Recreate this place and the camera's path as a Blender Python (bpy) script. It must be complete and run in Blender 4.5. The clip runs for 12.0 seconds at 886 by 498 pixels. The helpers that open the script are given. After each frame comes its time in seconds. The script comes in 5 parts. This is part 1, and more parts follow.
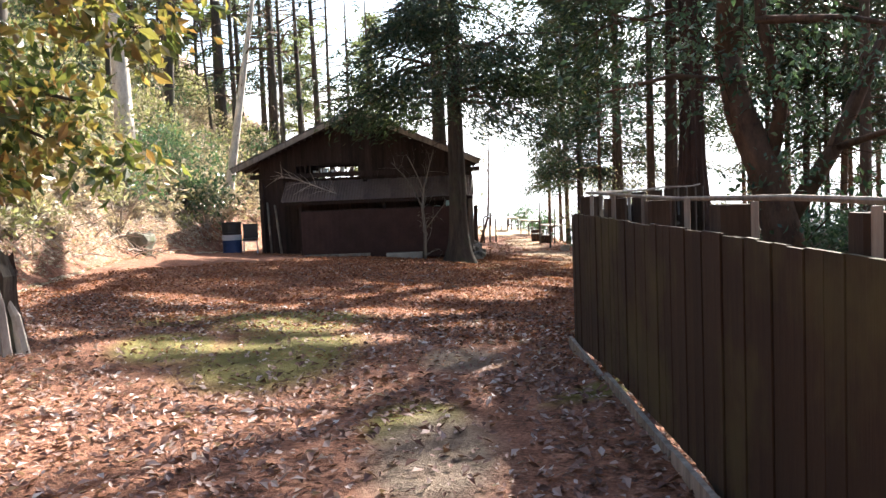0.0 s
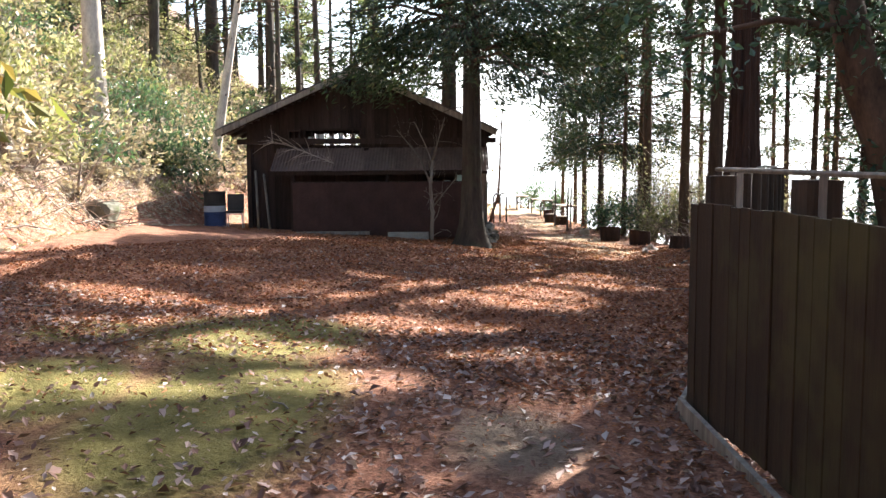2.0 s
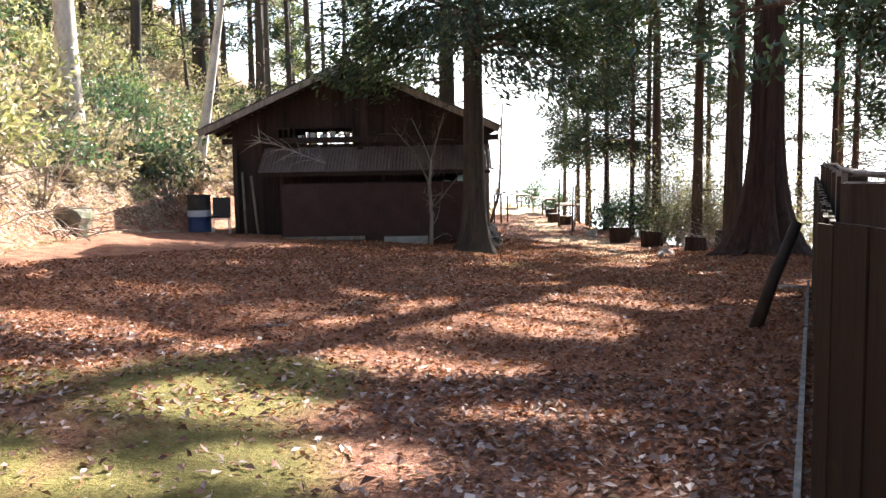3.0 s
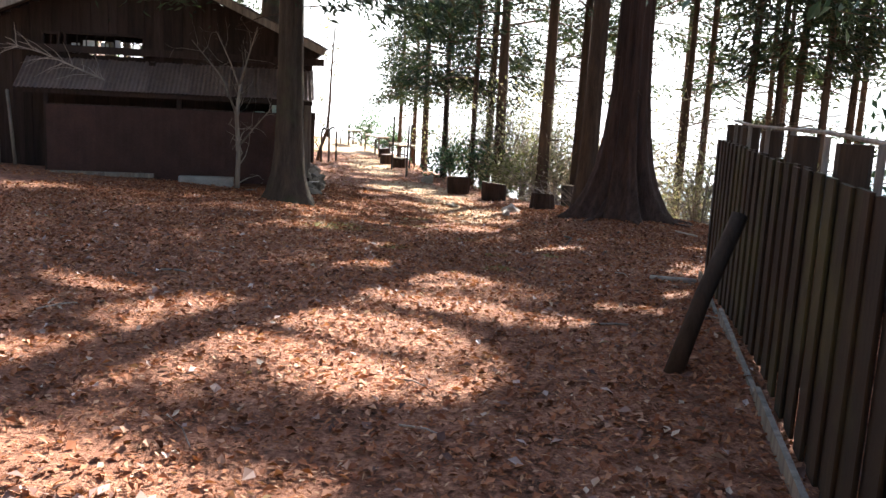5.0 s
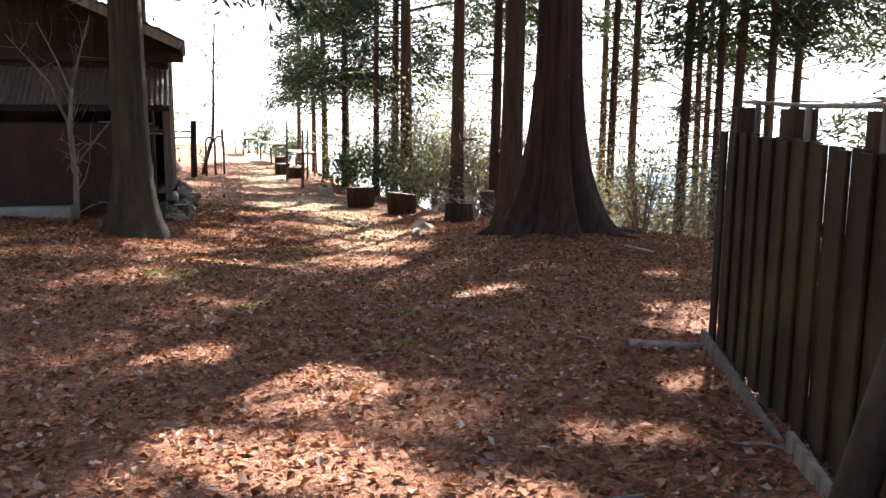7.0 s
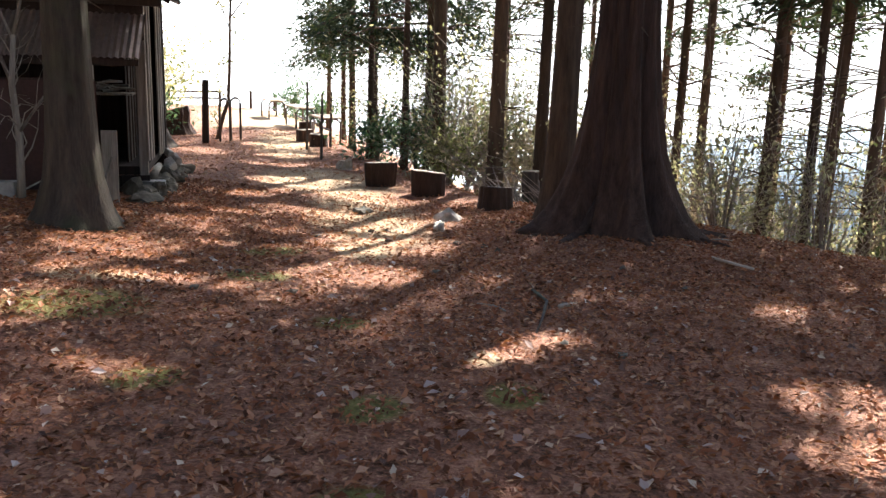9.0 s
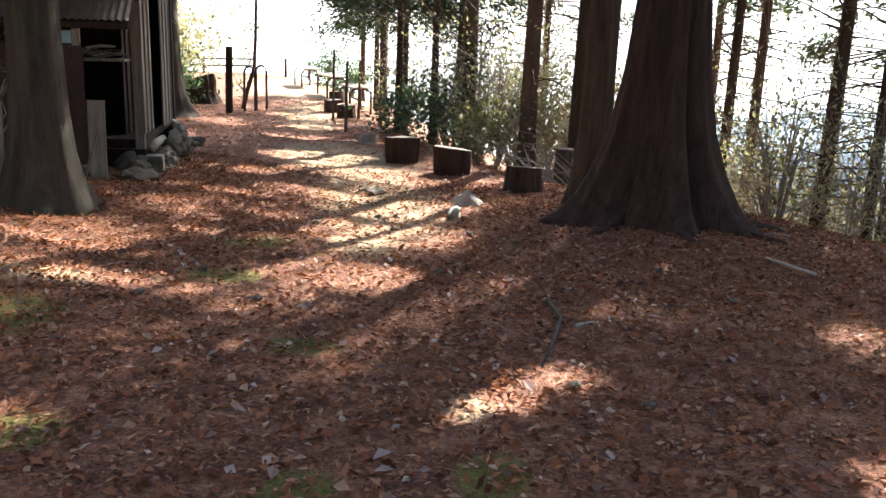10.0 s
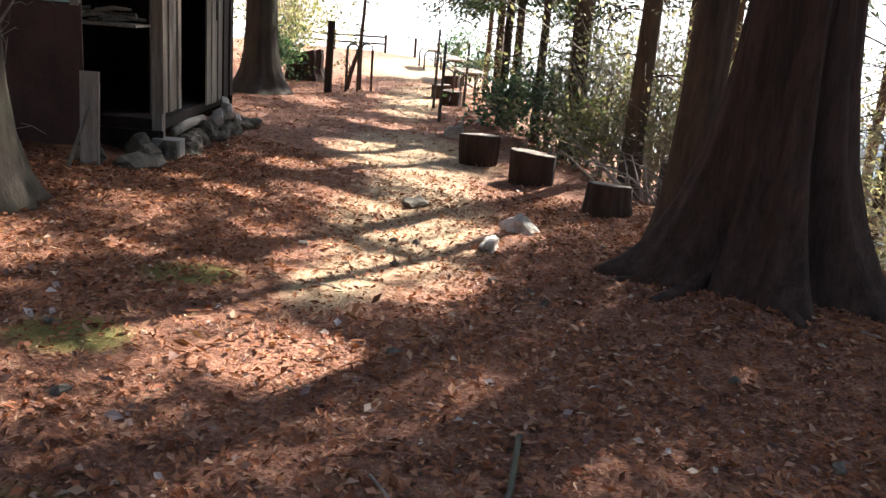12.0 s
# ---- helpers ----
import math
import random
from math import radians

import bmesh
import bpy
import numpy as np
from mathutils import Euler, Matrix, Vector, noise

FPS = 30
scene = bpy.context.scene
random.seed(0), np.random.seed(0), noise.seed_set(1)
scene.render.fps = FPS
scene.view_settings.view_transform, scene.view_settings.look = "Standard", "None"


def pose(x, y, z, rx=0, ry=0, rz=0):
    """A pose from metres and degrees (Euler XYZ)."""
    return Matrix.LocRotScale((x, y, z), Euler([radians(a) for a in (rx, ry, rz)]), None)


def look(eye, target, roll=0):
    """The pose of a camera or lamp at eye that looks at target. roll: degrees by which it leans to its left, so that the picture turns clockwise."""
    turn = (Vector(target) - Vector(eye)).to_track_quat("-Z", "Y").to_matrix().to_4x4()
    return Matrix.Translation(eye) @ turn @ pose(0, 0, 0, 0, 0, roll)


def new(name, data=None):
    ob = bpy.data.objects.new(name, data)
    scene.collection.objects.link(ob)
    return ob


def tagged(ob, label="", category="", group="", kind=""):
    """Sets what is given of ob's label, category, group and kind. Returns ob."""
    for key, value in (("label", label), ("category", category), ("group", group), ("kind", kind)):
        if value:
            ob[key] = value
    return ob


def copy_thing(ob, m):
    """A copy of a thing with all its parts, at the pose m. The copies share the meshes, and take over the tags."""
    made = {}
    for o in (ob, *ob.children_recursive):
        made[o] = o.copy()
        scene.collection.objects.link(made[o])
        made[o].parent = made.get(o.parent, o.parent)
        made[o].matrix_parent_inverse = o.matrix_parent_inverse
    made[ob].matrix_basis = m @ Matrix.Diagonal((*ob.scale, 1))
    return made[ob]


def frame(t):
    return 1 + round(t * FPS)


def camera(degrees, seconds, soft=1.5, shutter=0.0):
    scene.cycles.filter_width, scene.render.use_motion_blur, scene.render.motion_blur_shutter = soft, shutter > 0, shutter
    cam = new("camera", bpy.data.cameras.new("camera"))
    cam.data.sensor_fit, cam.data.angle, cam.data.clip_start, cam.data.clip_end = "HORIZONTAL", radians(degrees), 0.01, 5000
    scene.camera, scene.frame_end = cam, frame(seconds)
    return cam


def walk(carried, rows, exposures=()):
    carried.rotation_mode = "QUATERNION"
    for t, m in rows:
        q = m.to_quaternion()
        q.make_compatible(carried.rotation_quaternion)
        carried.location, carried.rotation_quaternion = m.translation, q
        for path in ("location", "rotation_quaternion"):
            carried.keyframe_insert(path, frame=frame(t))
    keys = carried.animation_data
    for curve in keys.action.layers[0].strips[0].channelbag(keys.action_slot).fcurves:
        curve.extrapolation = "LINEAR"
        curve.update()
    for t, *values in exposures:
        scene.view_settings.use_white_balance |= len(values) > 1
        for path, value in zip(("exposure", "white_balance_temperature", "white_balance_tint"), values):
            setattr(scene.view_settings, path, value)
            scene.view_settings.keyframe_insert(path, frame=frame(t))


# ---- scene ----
cam = camera(54.2, 12.0, 1.45)
PATH = [
    (0, (-0.103, 0.266, 1.381), (-0.82, 2.128, 1.245), -2.3),
    (0.5, (-0.431, 0.894, 1.378), (-1.231, 2.723, 1.258), 0.9),
    (1, (-0.778, 1.554, 1.384), (-1.544, 3.397, 1.263), 2.6),
    (1.5, (-1.035, 2.216, 1.373), (-1.785, 4.066, 1.257), 2.1),
    (2, (-1.338, 2.886, 1.341), (-2.055, 4.743, 1.147), -0.4),
    (2.5, (-1.616, 3.527, 1.37), (-2.293, 5.403, 1.22), -0.0),
    (3, (-1.939, 4.208, 1.374), (-2.649, 6.067, 1.175), -1.0),
    (3.2, (-2.051, 4.501, 1.403), (-2.669, 6.391, 1.186), -1.1),
    (4.8, (-2.588, 6.947, 1.387), (-2.93, 8.894, 1.085), 1.2),
    (5, (-2.608, 7.23, 1.38), (-2.939, 9.173, 1.037), 2.9),
    (5.5, (-2.672, 7.986, 1.388), (-2.888, 9.942, 1.033), 2.2),
    (6, (-2.716, 8.759, 1.357), (-2.906, 10.729, 1.066), 1.6),
    (6.5, (-2.789, 9.526, 1.284), (-2.973, 11.493, 0.97), 0.5),
    (6.7, (-2.804, 9.839, 1.299), (-2.955, 11.807, 0.975), 0.7),
    (8.3, (-2.876, 12.256, 1.249), (-3.022, 14.211, 0.856), -0.2),
    (8.5, (-2.889, 12.52, 1.26), (-3.069, 14.469, 0.853), 2.2),
    (9, (-2.883, 13.183, 1.221), (-3.12, 15.125, 0.806), 1.6),
    (9.5, (-2.77, 13.78, 1.21), (-3.026, 15.715, 0.774), 2.2),
    (10, (-2.728, 14.387, 1.187), (-3.059, 16.299, 0.703), 2.0),
    (10.5, (-2.687, 15.007, 1.194), (-3.074, 16.897, 0.665), 1.6),
    (11, (-2.603, 15.654, 1.202), (-3.13, 17.523, 0.722), 1.8),
    (11.5, (-2.481, 16.269, 1.184), (-2.971, 18.149, 0.711), -0.6),
    (12, (-2.244, 16.818, 1.152), (-2.883, 18.637, 0.618), 4.6),
]
EXPOSURES = [(0, 2.52), (2, 2.6), (10, 2.6), (12, 2.42)]
walk(cam, [(t, look(eye, target, roll)) for t, eye, target, roll in PATH], EXPOSURES)

# ---- light ----
SUN_TO = Vector((0.25, 0.97, 0.0)).normalized()          # horizontal way towards the sun
SUN_ELEV = radians(37.0)
world = bpy.data.worlds.new("sky")
scene.world = world
world.use_nodes = True
wn = world.node_tree
sky = wn.nodes.new("ShaderNodeTexSky")
sky.sky_type = "NISHITA"
sky.sun_disc = False
sky.sun_elevation = SUN_ELEV
sky.sun_rotation = math.atan2(SUN_TO.x, SUN_TO.y)
sky.air_density, sky.dust_density, sky.ozone_density = 1.0, 1.6, 1.0
wn.links.new(sky.outputs["Color"], wn.nodes["Background"].inputs["Color"])
wn.nodes["Background"].inputs["Strength"].default_value = 0.08
sun_data = bpy.data.lights.new("sun", "SUN")
sun_data.energy, sun_data.angle, sun_data.color = 5.0, radians(0.6), (1.0, 0.95, 0.88)
sun = new("sun", sun_data)
SUN_DIR = Vector((SUN_TO.x * math.cos(SUN_ELEV), SUN_TO.y * math.cos(SUN_ELEV), math.sin(SUN_ELEV)))
sun.matrix_world = look(SUN_DIR * 80, (0, 0, 0))

# ---- materials ----


def rgb(c, k=1.0):
    return (min(1, c[0] * k), min(1, c[1] * k), min(1, c[2] * k), 1.0)


class Nodes:
    """A small helper to wire one material."""

    def __init__(self, name):
        self.m = bpy.data.materials.new(name)
        self.m.use_nodes = True
        self.t = self.m.node_tree
        self.t.nodes.clear()
        self.out = self.t.nodes.new("ShaderNodeOutputMaterial")

    def n(self, kind, **sets):
        node = self.t.nodes.new(kind)
        for k, v in sets.items():
            node.inputs[k.replace("_", " ")].default_value = v
        return node

    def link(self, a, b):
        self.t.links.new(a, b)

    def noise(self, vec, scale, detail=4.0, rough=0.6):
        node = self.n("ShaderNodeTexNoise", Scale=scale, Detail=detail, Roughness=rough)
        self.link(vec, node.inputs["Vector"])
        return node.outputs["Fac"]

    def ramp(self, fac, stops):
        node = self.t.nodes.new("ShaderNodeValToRGB")
        el = node.color_ramp.elements
        while len(el) < len(stops):
            el.new(0.5)
        for e, (p, c) in zip(el, stops):
            e.position, e.color = p, rgb(c)
        self.link(fac, node.inputs["Fac"])
        return node.outputs["Color"]

    def math(self, op, a, b=0.0, clamp=False):
        node = self.t.nodes.new("ShaderNodeMath")
        node.operation, node.use_clamp = op, clamp
        for i, v in enumerate((a, b)):
            if isinstance(v, (int, float)):
                node.inputs[i].default_value = v
            else:
                self.link(v, node.inputs[i])
        return node.outputs[0]

    def mix(self, fac, a, b, how="MIX"):
        node = self.t.nodes.new("ShaderNodeMix")
        node.data_type, node.blend_type = "RGBA", how
        for i, v in ((0, fac), (6, a), (7, b)):
            if isinstance(v, (int, float, tuple)):
                node.inputs[i].default_value = v
            else:
                self.link(v, node.inputs[i])
        return node.outputs[2]

    def bump(self, height, strength=0.4, distance=0.02):
        node = self.n("ShaderNodeBump", Strength=strength, Distance=distance)
        self.link(height, node.inputs["Height"])
        return node.outputs["Normal"]

    def coords(self, stretch=(1, 1, 1), which="Object"):
        tc = self.t.nodes.new("ShaderNodeTexCoord")
        mp = self.t.nodes.new("ShaderNodeMapping")
        mp.inputs["Scale"].default_value = stretch
        self.link(tc.outputs[which], mp.inputs["Vector"])
        return mp.outputs["Vector"]

    def place(self):
        return self.t.nodes.new("ShaderNodeNewGeometry").outputs["Position"]

    def done(self, colour, rough=0.8, normal=None, metal=0.0, spec=0.3):
        p = self.n("ShaderNodeBsdfPrincipled", Roughness=rough, Metallic=metal)
        p.inputs["Specular IOR Level"].default_value = spec
        if isinstance(colour, tuple):
            p.inputs["Base Color"].default_value = colour
        else:
            self.link(colour, p.inputs["Base Color"])
        if normal is not None:
            self.link(normal, p.inputs["Normal"])
        self.link(p.outputs[0], self.out.inputs[0])
        return self.m


def surface(name, dark, light, grain=(6, 6, 6), fine=14.0, rough=0.85, bump=0.5, depth=0.02, spread=0.25, stain=None, metal=0.0):
    """Two-scale grain between two colours, with a change from piece to piece."""
    k = Nodes(name)
    v = k.coords(grain)
    big, small = k.noise(v, 1.0, 5), k.noise(v, fine, 6, 0.7)
    fac = k.math("ADD", k.math("MULTIPLY", big, 0.6), k.math("MULTIPLY", small, 0.4))
    col = k.ramp(fac, [(0.33, dark), (0.66, light)])
    rnd = k.t.nodes.new("ShaderNodeObjectInfo").outputs["Random"]
    tone = k.math("ADD", k.math("MULTIPLY", rnd, 2 * spread), 1.0 - spread)
    grey = k.t.nodes.new("ShaderNodeCombineColor")
    for i in range(3):
        k.link(tone, grey.inputs[i])
    col = k.mix(1.0, col, grey.outputs[0], "MULTIPLY")
    if stain:
        s = k.ramp(k.noise(k.place(), 1.3, 4), [(0.5, (0, 0, 0)), (0.68, (1, 1, 1))])
        col = k.mix(s, col, rgb(stain))
    return k.done(col, rough, k.bump(fac, bump, depth), metal)


def leafy(name, stops, translucent=0.45, rough=0.55, gloss=0.35):
    """Leaves: each leaf takes its own colour; light shines through them."""
    k = Nodes(name)
    rnd = k.t.nodes.new("ShaderNodeNewGeometry").outputs["Random Per Island"]
    col = k.ramp(rnd, stops)
    col = k.mix(k.math("MULTIPLY", k.noise(k.place(), 0.7, 2), 0.5), col, rgb(stops[0][1]))
    p = k.n("ShaderNodeBsdfPrincipled", Roughness=rough)
    p.inputs["Specular IOR Level"].default_value = gloss
    tr = k.n("ShaderNodeBsdfTranslucent")
    mx = k.n("ShaderNodeMixShader", Fac=translucent)
    k.link(col, p.inputs["Base Color"])
    k.link(k.mix(1.0, col, (1.0, 1.0, 0.55, 1), "MULTIPLY"), tr.inputs["Color"])
    k.link(p.outputs[0], mx.inputs[1])
    k.link(tr.outputs[0], mx.inputs[2])
    k.link(mx.outputs[0], k.out.inputs[0])
    return k.m


def blob(k, px, py, cx, cy, rx, ry, turn=0.0):
    """1 inside a soft oval on the ground plan, 0 outside."""
    c, s = math.cos(radians(turn)), math.sin(radians(turn))
    dx, dy = k.math("SUBTRACT", px, cx), k.math("SUBTRACT", py, cy)
    u = k.math("ADD", k.math("MULTIPLY", dx, c / rx), k.math("MULTIPLY", dy, s / rx))
    v = k.math("ADD", k.math("MULTIPLY", dx, -s / ry), k.math("MULTIPLY", dy, c / ry))
    d = k.math("SQRT", k.math("ADD", k.math("MULTIPLY", u, u), k.math("MULTIPLY", v, v)))
    return k.math("SUBTRACT", 1.5, d, True)


def ground_material():
    k = Nodes("forest_floor")
    pos = k.place()
    sep = k.t.nodes.new("ShaderNodeSeparateXYZ")
    k.link(pos, sep.inputs[0])
    px, py = sep.outputs[0], sep.outputs[1]
    big, mid, fine = k.noise(pos, 0.55, 4), k.noise(pos, 5.0, 5, 0.7), k.noise(pos, 38.0, 4, 0.75)
    litter = k.ramp(k.math("ADD", k.math("MULTIPLY", mid, 0.45), k.math("MULTIPLY", fine, 0.55)),
                    [(0.36, (0.05, 0.024, 0.013)), (0.49, (0.225, 0.098, 0.06)), (0.6, (0.41, 0.2, 0.125)), (0.72, (0.6, 0.39, 0.27))])
    moss = k.ramp(k.math("ADD", k.math("MULTIPLY", mid, 0.5), k.math("MULTIPLY", fine, 0.5)), [(0.3, (0.065, 0.062, 0.018)), (0.5, (0.17, 0.143, 0.042)), (0.7, (0.28, 0.23, 0.085))])
    sand = k.ramp(k.math("ADD", k.math("MULTIPLY", mid, 0.4), k.math("MULTIPLY", fine, 0.6)), [(0.35, (0.095, 0.063, 0.044)), (0.65, (0.25, 0.185, 0.135))])
    # dry straw colour, made pale to brighten the sunlit path as well
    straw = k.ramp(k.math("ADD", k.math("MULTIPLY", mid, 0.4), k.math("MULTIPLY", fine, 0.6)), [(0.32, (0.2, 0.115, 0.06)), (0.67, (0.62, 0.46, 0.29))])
    rough_edge = k.math("MULTIPLY", k.math("ADD", k.math("MULTIPLY", big, 0.4), k.math("ADD", k.math("MULTIPLY", mid, 0.45), k.math("MULTIPLY", fine, 0.35))), 1.0)

    def mask(blobs, lo, hi):
        best = blobs[0]
        for b in blobs[1:]:
            best = k.math("MAXIMUM", best, b)
        node = k.t.nodes.new("ShaderNodeMapRange")
        node.inputs[1].default_value, node.inputs[2].default_value = lo, hi
        k.link(k.math("ADD", best, rough_edge), node.inputs[0])
        return node.outputs[0]

    m_moss = mask([blob(k, px, py, -4.3, 6.9, 0.75, 1.7, 22), blob(k, px, py, -5.3, 8.9, 0.9, 1.1, 0), blob(k, px, py, -5.5, 6.9, 0.5, 0.9, 30), blob(k, px, py, -6.6, 8.3, 0.5, 0.5, 0), blob(k, px, py, -1.05, 6.2, 0.2, 0.9, -20),
                   blob(k, px, py, -2.1, 4.9, 0.3, 0.6, 20), blob(k, px, py, -5.3, 20.0, 0.3, 0.3, 0), blob(k, px, py, -4.9, 17.2, 0.2, 0.2, 0), blob(k, px, py, -3.65, 16.9, 0.16, 0.22, 0), blob(k, px, py, -3.0, 17.2, 0.14, 0.2, 0),
                   blob(k, px, py, -4.2, 18.6, 0.2, 0.2, 0), blob(k, px, py, -6.0, 18.4, 0.5, 0.4, 0), blob(k, px, py, -5.6, 21.4, 0.35, 0.3, 0), blob(k, px, py, -3.5, 15.9, 0.16, 0.16, 0)], 0.92, 1.35)
    m_sand = mask([blob(k, px, py, -2.5, 6.9, 0.45, 0.8, 20), blob(k, px, py, -1.7, 4.2, 0.45, 1.2, 20)], 1.15, 1.6)
    # straw ovals, partly laid where the path is sunlit
    m_sunlit_straw = mask([blob(k, px, py, -4.8, 22.0, 0.4, 1.0, 15), blob(k, px, py, -6.3, 19.3, 0.5, 0.3, 0), blob(k, px, py, -3.2, 17.9, 0.12, 0.2, 0), blob(k, px, py, -5.3, 24.6, 0.9, 3.0, 18), blob(k, px, py, -7.0, 28.6, 1.3, 2.6, 25), blob(k, px, py, -10.4, 37.0, 0.9, 5.0, 20),
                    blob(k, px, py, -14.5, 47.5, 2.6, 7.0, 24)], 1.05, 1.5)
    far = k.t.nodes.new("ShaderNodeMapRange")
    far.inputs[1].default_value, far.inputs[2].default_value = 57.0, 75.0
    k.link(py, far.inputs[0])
    # far woods, blue-grey with the distance haze mixed into the colour
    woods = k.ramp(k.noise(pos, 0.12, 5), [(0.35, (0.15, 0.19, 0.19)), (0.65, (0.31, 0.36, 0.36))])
    col = k.mix(m_moss, litter, moss)
    col = k.mix(m_sand, col, sand)
    col = k.mix(m_sunlit_straw, col, straw)
    rise = k.t.nodes.new("ShaderNodeMapRange")
    rise.inputs[1].default_value, rise.inputs[2].default_value = 0.6, 1.7
    k.link(k.math("ADD", sep.outputs[2], k.math("MULTIPLY", mid, 0.8)), rise.inputs[0])
    slope_litter = k.ramp(k.math("ADD", k.math("MULTIPLY", mid, 0.45), k.math("MULTIPLY", fine, 0.55)), [(0.34, (0.1, 0.06, 0.045)), (0.52, (0.3, 0.2, 0.16)), (0.68, (0.55, 0.44, 0.38))])
    col = k.mix(rise.outputs[0], col, slope_litter)
    # far grass, paled in its colour for the haze
    hazed_grass = k.ramp(mid, [(0.35, (0.36, 0.33, 0.24)), (0.65, (0.56, 0.51, 0.4))])
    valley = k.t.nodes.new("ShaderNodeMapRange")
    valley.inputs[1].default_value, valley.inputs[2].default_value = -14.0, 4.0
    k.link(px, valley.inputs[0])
    col = k.mix(far.outputs[0], col, k.mix(valley.outputs[0], hazed_grass, woods))
    return k.done(col, 0.88, k.bump(k.math("ADD", mid, fine), 0.9, 0.04), spec=0.18)


M_GROUND = ground_material()
M_BARK = surface("cedar_bark", (0.02, 0.0115, 0.008), (0.1, 0.056, 0.04), (10, 10, 0.7), 5.0, 0.95, 1.0, 0.05)
M_BARK_DARK = surface("stump_bark", (0.022, 0.015, 0.011), (0.085, 0.048, 0.033), (9, 9, 1.4), 5.0, 0.95, 0.8, 0.015, 0.2)
M_BARK_GREY = surface("grey_bark", (0.03, 0.025, 0.021), (0.11, 0.09, 0.074), (7, 7, 1.2), 5.0, 0.95, 0.8, 0.02, stain=(0.09, 0.09, 0.055))
M_BARK_MOSSY = surface("mossy_grey_bark", (0.018, 0.015, 0.012), (0.08, 0.062, 0.047), (8, 8, 1.1), 6.0, 0.95, 1.0, 0.03, stain=(0.06, 0.062, 0.035))
M_BARK_THIN = surface("pole_bark", (0.035, 0.023, 0.016), (0.125, 0.085, 0.058), (9, 9, 1.2), 5.0, 0.95, 0.7, 0.015, 0.35)
M_BARK_PALE = surface("pale_bark", (0.27, 0.23, 0.19), (0.62, 0.56, 0.48), (6, 6, 2.5), 5.0, 0.9, 0.5, 0.01)
M_BARK_TAN = surface("tan_bark", (0.035, 0.022, 0.015), (0.14, 0.085, 0.055), (5, 5, 2.0), 6.0, 0.95, 0.8, 0.02)
M_TWIG = surface("dead_twigs", (0.14, 0.11, 0.09), (0.42, 0.36, 0.3), (6, 6, 6), 8.0, 0.9, 0.3, 0.005)
M_CEDAR = leafy("cedar_foliage", [(0.0, (0.02, 0.036, 0.02)), (0.5, (0.04, 0.066, 0.034)), (0.85, (0.07, 0.095, 0.05)), (1.0, (0.12, 0.095, 0.05))], 0.28)
M_BROADLEAF = leafy("evergreen_leaves", [(0.0, (0.04, 0.08, 0.05)), (0.6, (0.085, 0.15, 0.095)), (1.0, (0.17, 0.25, 0.16))], 0.4, 0.3, 0.5)
M_YELLOWLEAF = leafy("yellowing_leaves", [(0.0, (0.055, 0.085, 0.035)), (0.35, (0.16, 0.19, 0.065)), (0.6, (0.37, 0.33, 0.12)), (0.85, (0.46, 0.31, 0.13)), (1.0, (0.32, 0.16, 0.08))], 0.45, 0.32, 0.5)
M_SHRUB = leafy("shrub_leaves", [(0.0, (0.13, 0.145, 0.07)), (0.5, (0.32, 0.32, 0.18)), (0.8, (0.53, 0.51, 0.36)), (1.0, (0.7, 0.66, 0.56))], 0.38)
M_PALEGREEN = leafy("pale_conifer_foliage", [(0.0, (0.08, 0.105, 0.055)), (0.5, (0.17, 0.2, 0.11)), (1.0, (0.31, 0.33, 0.21))], 0.5)
M_DRY = leafy("dry_growth", [(0.0, (0.26, 0.2, 0.15)), (0.5, (0.53, 0.45, 0.37)), (1.0, (0.76, 0.7, 0.61))], 0.25, 0.8)
M_TWIGGY = leafy("grey_twigs_and_leaves", [(0.0, (0.16, 0.15, 0.11)), (0.5, (0.33, 0.32, 0.25)), (1.0, (0.55, 0.53, 0.43))], 0.5, 0.8)
M_LITTER = leafy("fallen_leaves", [(0.0, (0.09, 0.045, 0.034)), (0.35, (0.21, 0.108, 0.083)), (0.65, (0.36, 0.22, 0.18)), (0.88, (0.53, 0.4, 0.36)), (1.0, (0.76, 0.67, 0.63))], 0.15, 0.6, 0.25)
M_REDLEAF = leafy("red_brown_leaves", [(0.0, (0.08, 0.03, 0.015)), (0.4, (0.31, 0.105, 0.048)), (0.8, (0.5, 0.21, 0.11)), (0.97, (0.6, 0.36, 0.24)), (1.0, (0.7, 0.58, 0.47))], 0.15, 0.7, 0.15)
M_NEEDLE = leafy("fallen_needles", [(0.0, (0.11, 0.043, 0.02)), (0.5, (0.36, 0.134, 0.062)), (0.8, (0.52, 0.235, 0.115)), (1.0, (0.68, 0.44, 0.29))], 0.15, 0.75, 0.12)
M_WALLWOOD = surface("dark_wall_boards", (0.016, 0.011, 0.009), (0.048, 0.031, 0.025), (14, 14, 1.2), 6.0, 0.9, 0.5, 0.008, 0.3)
M_GREYWOOD = surface("weathered_grey_boards", (0.1, 0.085, 0.072), (0.34, 0.3, 0.25), (14, 14, 1.0), 6.0, 0.9, 0.5, 0.008, 0.3)
M_FENCE = surface("fence_boards", (0.012, 0.008, 0.005), (0.05, 0.03, 0.0165), (16, 16, 0.9), 6.0, 0.88, 0.6, 0.008, 0.16, stain=(0.06, 0.052, 0.02))
M_FENCE_POST = surface("fence_posts", (0.022, 0.015, 0.01), (0.075, 0.048, 0.031), (12, 12, 1.0), 6.0, 0.9, 0.6, 0.01, 0.3)
M_RUST = surface("rusty_sheet", (0.03, 0.016, 0.013), (0.072, 0.036, 0.03), (2, 2, 2), 12.0, 0.8, 0.2, 0.004, 0.1)
